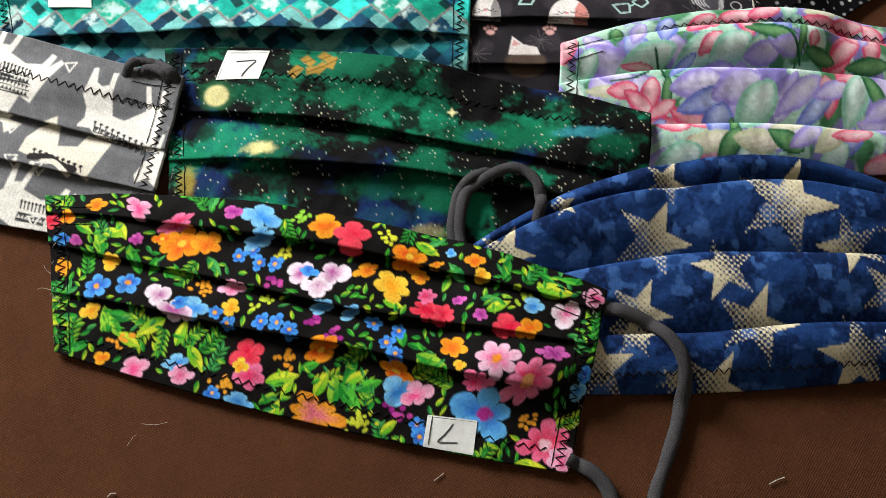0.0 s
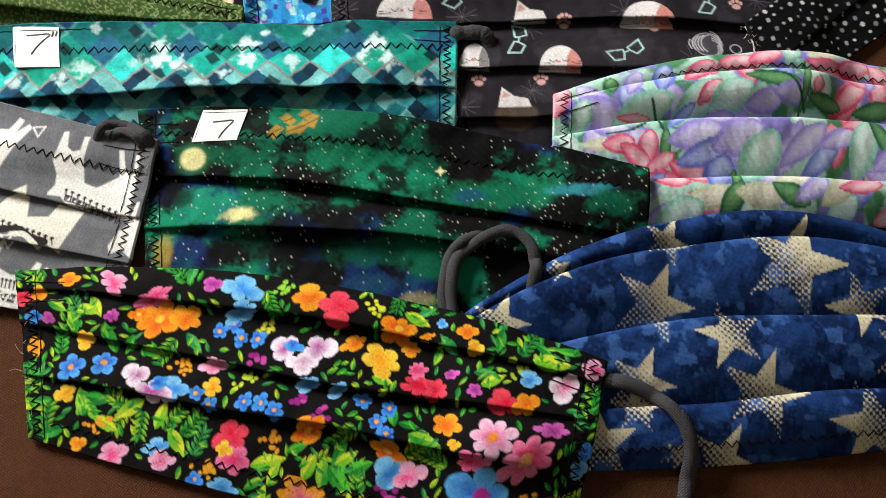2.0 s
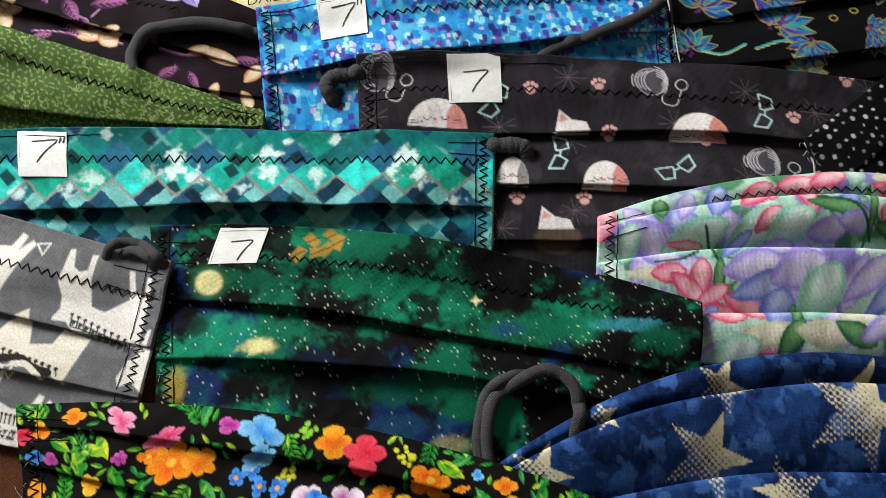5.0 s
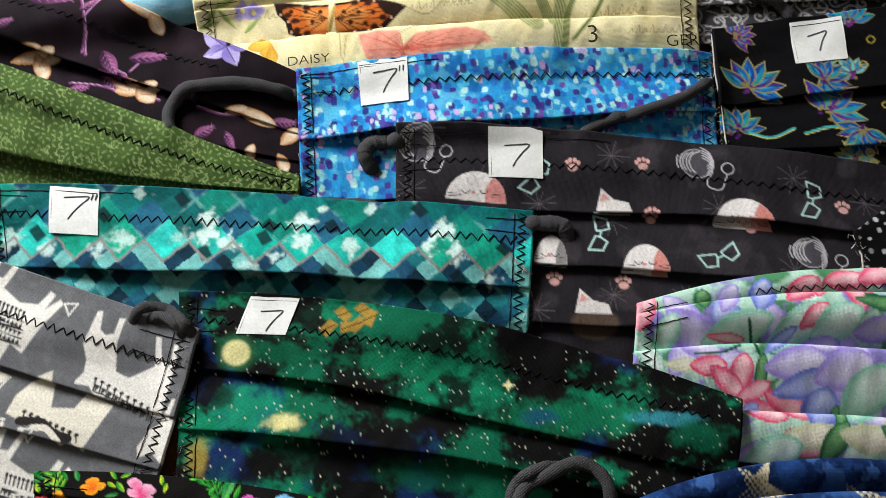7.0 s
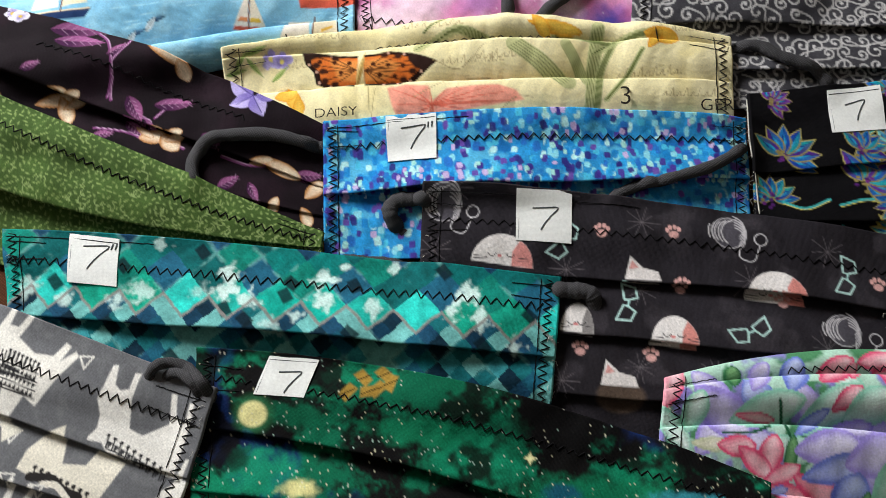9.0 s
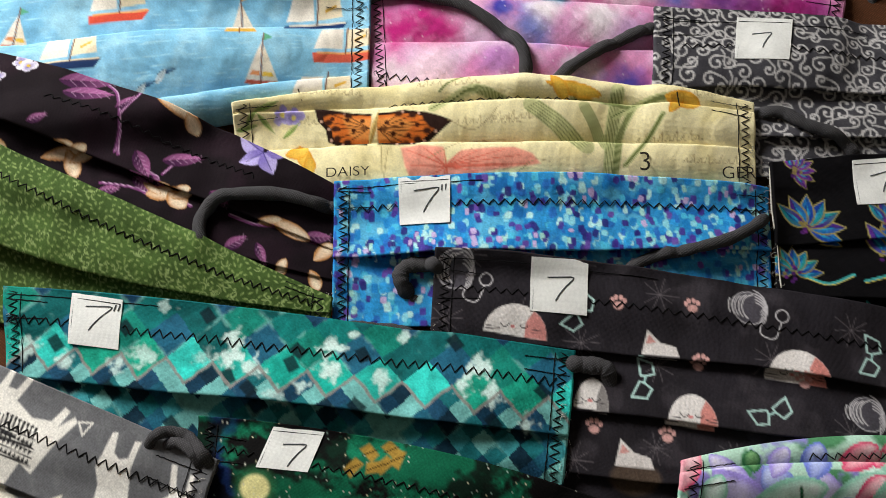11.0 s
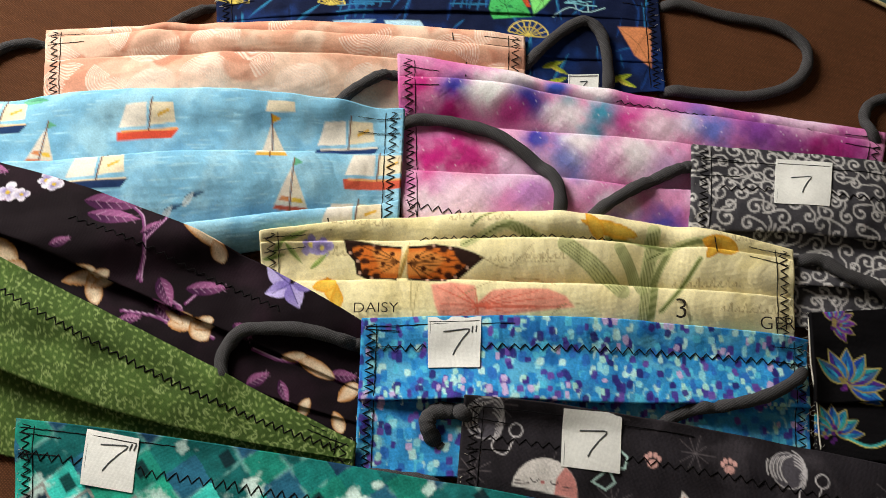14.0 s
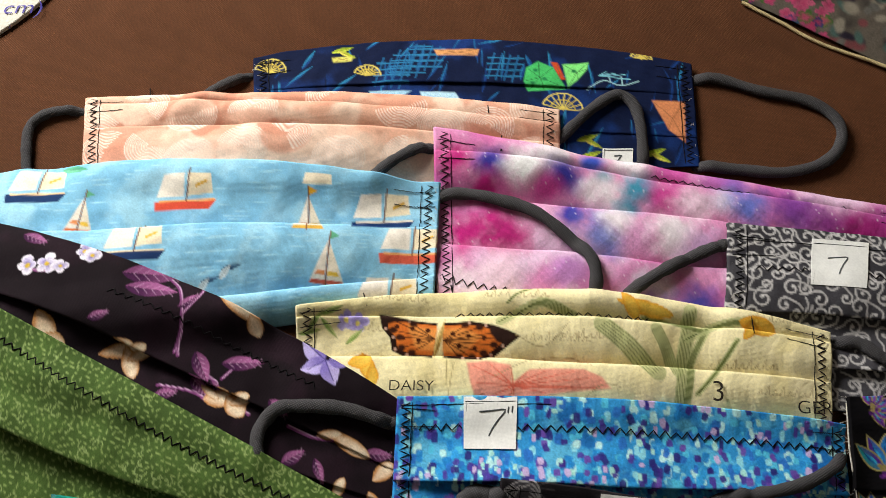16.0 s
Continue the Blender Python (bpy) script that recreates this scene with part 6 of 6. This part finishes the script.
    hem = (((-13.8, 50.8), 40, 3, 0.9, sky), ((-7.8, 49.5), 40, 4, 0.8, pink), ((6.8, 44.8), 42, 3, 0.8, sky), ((12.7, 43.7), 84, 5, 0.85, deep), ((30.8, 34.6), 66, 7, 0.9, ("#e0204c", "#f77098", "#f8c0d0")), ((35.4, 30.1), 42, 5, 0.8, pink), ((46.5, 78.2), 34, 4, 0.7, pink), ((40.6, 50.2), 26, 3, 0.9, sky), ((43.3, 55.1), 20, 3, 1.2, blue), ((3.1, 63.4), 38, 5, 0.8, orange), ((5.3, 57.7), 20, 3, 0.8, gold))
    buds = ((-65.5, 93.7), (-61.1, 96.0), (-58.5, 91.3), (-53.6, 90.7), (-71.4, 74.9), (-56.6, 72.0), (-51.5, 71.4), (-47.5, 69.1), (-71.0, 50.3), (-13.6, 69.1), (-17.4, 65.1), (-14.6, 61.6), (-21.5, 71.4), (-7.8, 40.6), (-7.0, 36.9), (-67.2, 71.4))
    berries = ((-40.4, 71.4), (-33.5, 68.0), (-14.8, 45.4), (-13.2, 42.2), (-53.5, 84.5))
    sprigs = (((-50.6, 93.4), "#d8d840"), ((-75.5, 83.0), "#f0a028"), ((-55.4, 78.9), "#c8dc40"), ((-68.5, 53.5), "#f0a830"), ((-48.7, 60.7), "#e89a28"), ((-26.0, 41.1), "#d0dc40"), ((-17.5, 99.1), "#d8dc38"), ((25.2, 80.0), "#a8c838"), ((25.1, 41.6), "#e8a030"), ((-25.0, 41.6), "#d4dc3c"), ((-101.8, 65.8), "#f0a030"), ((-45.0, 107.1), "#8cc83c"))
    blooms = top + upper + middle + lower + hem
    taken = [(b[0], b[1] * 0.09) for b in blooms] + [(q, 2.6) for q in buds + berries] + [(q, 2.5) for q, c in sprigs]
    greens = (("#1f8a2c", "#5cc83c"), ("#2a9c34", "#a8dc3c"), ("#157028", "#3cae3c"), ("#6cc22c", "#e0e83c"), ("#1a7a3c", "#58b85c"))
    for q in p.scatter(230, 4.4, taken):
        c, an = greens[g.integers(5)], g.uniform(0, 360)
        if g.random() < 0.55:
            l = g.uniform(6, 10.5)
            p.leaf(q, l, l * g.uniform(0.28, 0.42), an, *c)
        else:
            dx, dy = math.cos(radians(an)), math.sin(radians(an))
            p.line([(q[0] - 4 * dx, q[1] - 4 * dy), (q[0] + 4 * dx, q[1] + 4 * dy)], 0.35, "#2f8a34")
            for k in range(5):
                for sd in (-1, 1):
                    e = (q[0] + (1.7 * k - 3.4) * dx - sd * 1.3 * dy, q[1] + (1.7 * k - 3.4) * dy + sd * 1.3 * dx)
                    p.leaf(e, 3.0, 0.95, an + sd * 45, *c)
    for q, l, an in (((-106.7, 73.8), 9, 100), ((-103.6, 71.5), 8, 120), ((-98.6, 66.9), 9, -30), ((-82.1, 69.2), 9, 70), ((-76.9, 60.7), 10, -60), ((-116.2, 102.9), 7, -30), ((-103.9, 102.3), 8, -60), ((-85.7, 88.1), 8, -10), ((-37.3, 53.0), 9, 60), ((-33.4, 51.3), 10, 85), ((-28.4, 48.6), 11, -50),
                     ((-40.8, 58.5), 7, 20), ((-49.4, 54.6), 11, 10), ((-26.4, 55.1), 8, 30), ((-4.8, 95.2), 9, -30), ((34.8, 80.2), 12, -12), ((17.2, 75.9), 8, 20), ((-12.8, 67.6), 8, 100), ((-3.5, 59.5), 10, -20), ((-15.4, 77.1), 7, -20), ((26.3, 28.3), 10, -10), ((-28.8, 48.6), 11, -55), ((-22.6, 52.4), 9, 20), ((-16.4, 40.0), 7, 40), ((45.0, 71.3), 7, 100)):
        p.leaf(q, l, l * 0.4, an, *greens[g.choice([1, 3, 3, 0])])
    for q in p.scatter(320, 2.2, taken):
        p.leaf(q, g.uniform(2.5, 4.2), g.uniform(0.9, 1.5), g.uniform(0, 360), *greens[g.integers(5)])
    for q, c in sprigs:
        for k in range(13):
            p.blob((q[0] + g.normal(0, 2.0), q[1] + g.normal(0, 1.5)), g.uniform(0.5, 0.95), 0.6, g.uniform(0, 180), c, 0.3)
    for q in buds:
        p.flower(q, 3.1, 5, g.uniform(0, 72), "#1f50c4", "#4a9cf0", "#f0b040", 0.9, 0.22)
    for q in berries:
        for k in range(7):
            p.blob((q[0] + g.normal(0, 1.3), q[1] + g.normal(0, 1.3)), 0.9, 0.8, 0, str(g.choice(["#a02a88", "#c84aa0"])), 0.3)
    for q, r, n, squash, c in blooms:
        p.flower(q, r * 0.128, n, g.uniform(-30, 30), *c, squash)
    return p.c


bouquet, sh = face_mask("bright_flower_cotton", "black pleated cloth mask with a bright multicolour flower print",
                        ((-131.2, 114.7), (51.1, 80.6), (37.9, 26.4), (-122, 63.4)), (11.2, -3.3), [(.11, .17, .12), (.31, .44, .31), (.62, .63, .60)], bouquet_print, 0.36, 2.6, 28)
size_tag(bouquet, ((10.5, 41.8), (9.1, 31.6), (-6.1, 34.2), (-4.6, 43.5))[::-1], "7", (1.9, 37.9), 9, 170)
ear_loop(bouquet, [(48.3, 76.1), (55.2, 74.6), (64.1, 70.6), (71.4, 62.6), (73.6, 52.9), (71.6, 41.8), (67.5, 31), (62.8, 19.5), (60.6, 6.9), (54.2, 3.1), (50.8, 10.1), (49.8, 19.6), (45.6, 26), (37.6, 30.6)], 2.2, "charcoal knitted ear loop lying on the tablecloth")
zigzag(bouquet, sh, (0.05, 0.88), (0.95, 0.9), 1.5, 3.4)


# ---- at the far edge of the cloth: a white printed disc and another folded print ----
m_card = plain_cloth("white_card", "#f1ede0", "#e8e3d4", 0.0, 0.002, 0.00002, 0.5, 0.97, 0.0001)
m_purple = plain_cloth("purple_ink", "#3a2f8a", "#332a7c", 0.0, 0.002, 0.00002, 0.5, 0.97, 0.0001)
m_trim = plain_cloth("cream_piping", "#d9c795", "#cbb884", 0.4, 0.0005, 0.0002, 0.9, 0.75)


def printed_disc():
    c = np.array((-320.9, 423.4)) / 1000
    e = np.array((-237.5, 370.6)) / 1000
    r = float(np.hypot(*(e - c)))
    at = (c[0], c[1], TABLE)
    ob = thing("measuring_disc", at, "round white card disc printed with purple centimetre marks", "ruler")
    a = np.linspace(0, 2 * np.pi, 96, endpoint=False)
    rings = []
    for rr, z in ((0.02, 0.0016), (r - 0.0006, 0.0016), (r, 0.0012), (r, 0.0002)):
        rings.append(np.column_stack((c[0] + rr * np.cos(a), c[1] + rr * np.sin(a), np.full(96, TABLE + z))))
    v = np.vstack(rings)
    i = np.arange(3 * 96)
    k, j = i // 96, i % 96
    mesh_ob("disc", v, np.stack((k * 96 + j, (k + 1) * 96 + j, (k + 1) * 96 + (j + 1) % 96, k * 96 + (j + 1) % 96), 1), m_card, ob)
    raise_pile(v[:96, 0], v[:96, 1], v[:96, 2])
    gx, gy = np.meshgrid(np.arange(GN) + GX0, np.arange(GM) + GY0)
    inside = np.hypot(gx / 1000 - c[0], gy / 1000 - c[1]) < r
    pile[inside] = np.maximum(pile[inside], TABLE + 0.0016)
    lettering("3 cm)", (-241.5, 374.3), 8.6, 12, ob, m_purple, "lettering", 0.2, 0.0004, 1.15)
    v, f = tube(on_pile([(-261, 374.3), (-240.2, 365.8)], 0.0003), 0.0005, 4, 0.3)
    mesh_ob("printed_line", v, f, m_purple, ob)
    v, f = tube(on_pile([(-238.4, 387.8), (-232.1, 380.5)], 0.0003), 0.0005, 4, 0.3)
    mesh_ob("printed_line", v, f, m_purple, ob)


printed_disc()


def folded_print(x, y, u, s):
    p = Print(x, y, "#37332f", 31)
    p.mottle("#575047", 18, 0.5, 0.7, 3)
    for q in p.scatter(260, 1.5):
        if q[0] < 71.4:
            p.flower(q, p.g.uniform(2, 4), 5, p.g.uniform(0, 72), "#a0385a", str(p.g.choice(["#a04a64", "#24305a", "#1f4258", "#8a3c58", "#3c562c"])))
        else:
            p.blob(q, p.g.uniform(1.5, 4), p.g.uniform(1.5, 3), p.g.uniform(0, 180), str(p.g.choice(["#5c5a54", "#241f2a", "#3f5650", "#6a3a3c", "#7f786a", "#2f272e"])), 0.4)
    return p.c


def folded_cloth():
    corners = ((45.2, 459), (146.9, 456), (118.4, 384.7), (37.6, 421.6))
    mid = np.array(corners).mean(0) / 1000
    ob = thing("printed_pouch", (mid[0], mid[1], TABLE), "folded printed cloth pouch with cream piping along its edge", "pouch")
    mask_cloth("folded_print", Sheet(corners, (0, 1.0), [(.55, .5, .5)], 31), 0.0007, 0.002, ob, printed_cotton("folded_print_cotton"), folded_print)
    v, f = tube(on_pile(smooth_line([(37.8, 420.9), (52.8, 413.6), (67.7, 406), (92, 397.7), (118.1, 384.8)], 40), 0.0004), 0.0007, 6)
    mesh_ob("piping", v, f, m_trim, ob)


folded_cloth()


# ---- lint and thread ends on the tablecloth ----
for k, pts in enumerate(([(-2.7, 24.3), (-1.3, 25.3), (0.2, 26.5)], [(97.6, 23.3), (100.2, 24.5), (102.5, 25.3)], [(-100.3, 19.6), (-99.4, 20.6), (-97.8, 20.7)],
                         [(-92.6, 41.2), (-88.2, 40.9), (-84.3, 41.7)], [(-96.2, 34.5), (-94.7, 37), (-93.6, 37.9)], [(-130.9, 83.8), (-129.2, 84.3), (-125.8, 83.4)], [(-129.9, 92), (-128.9, 90.5), (-126.4, 88.6)])):
    v, f = tube(on_pile(smooth_line(pts, 12), 0.0002), 0.00017 if k < 3 else 0.00006, 5)
    tagged(mesh_ob("thread_end", v, f, m_pale_thread), "short pale thread end lying on the brown tablecloth", "thread", "thread ends on the cloth")
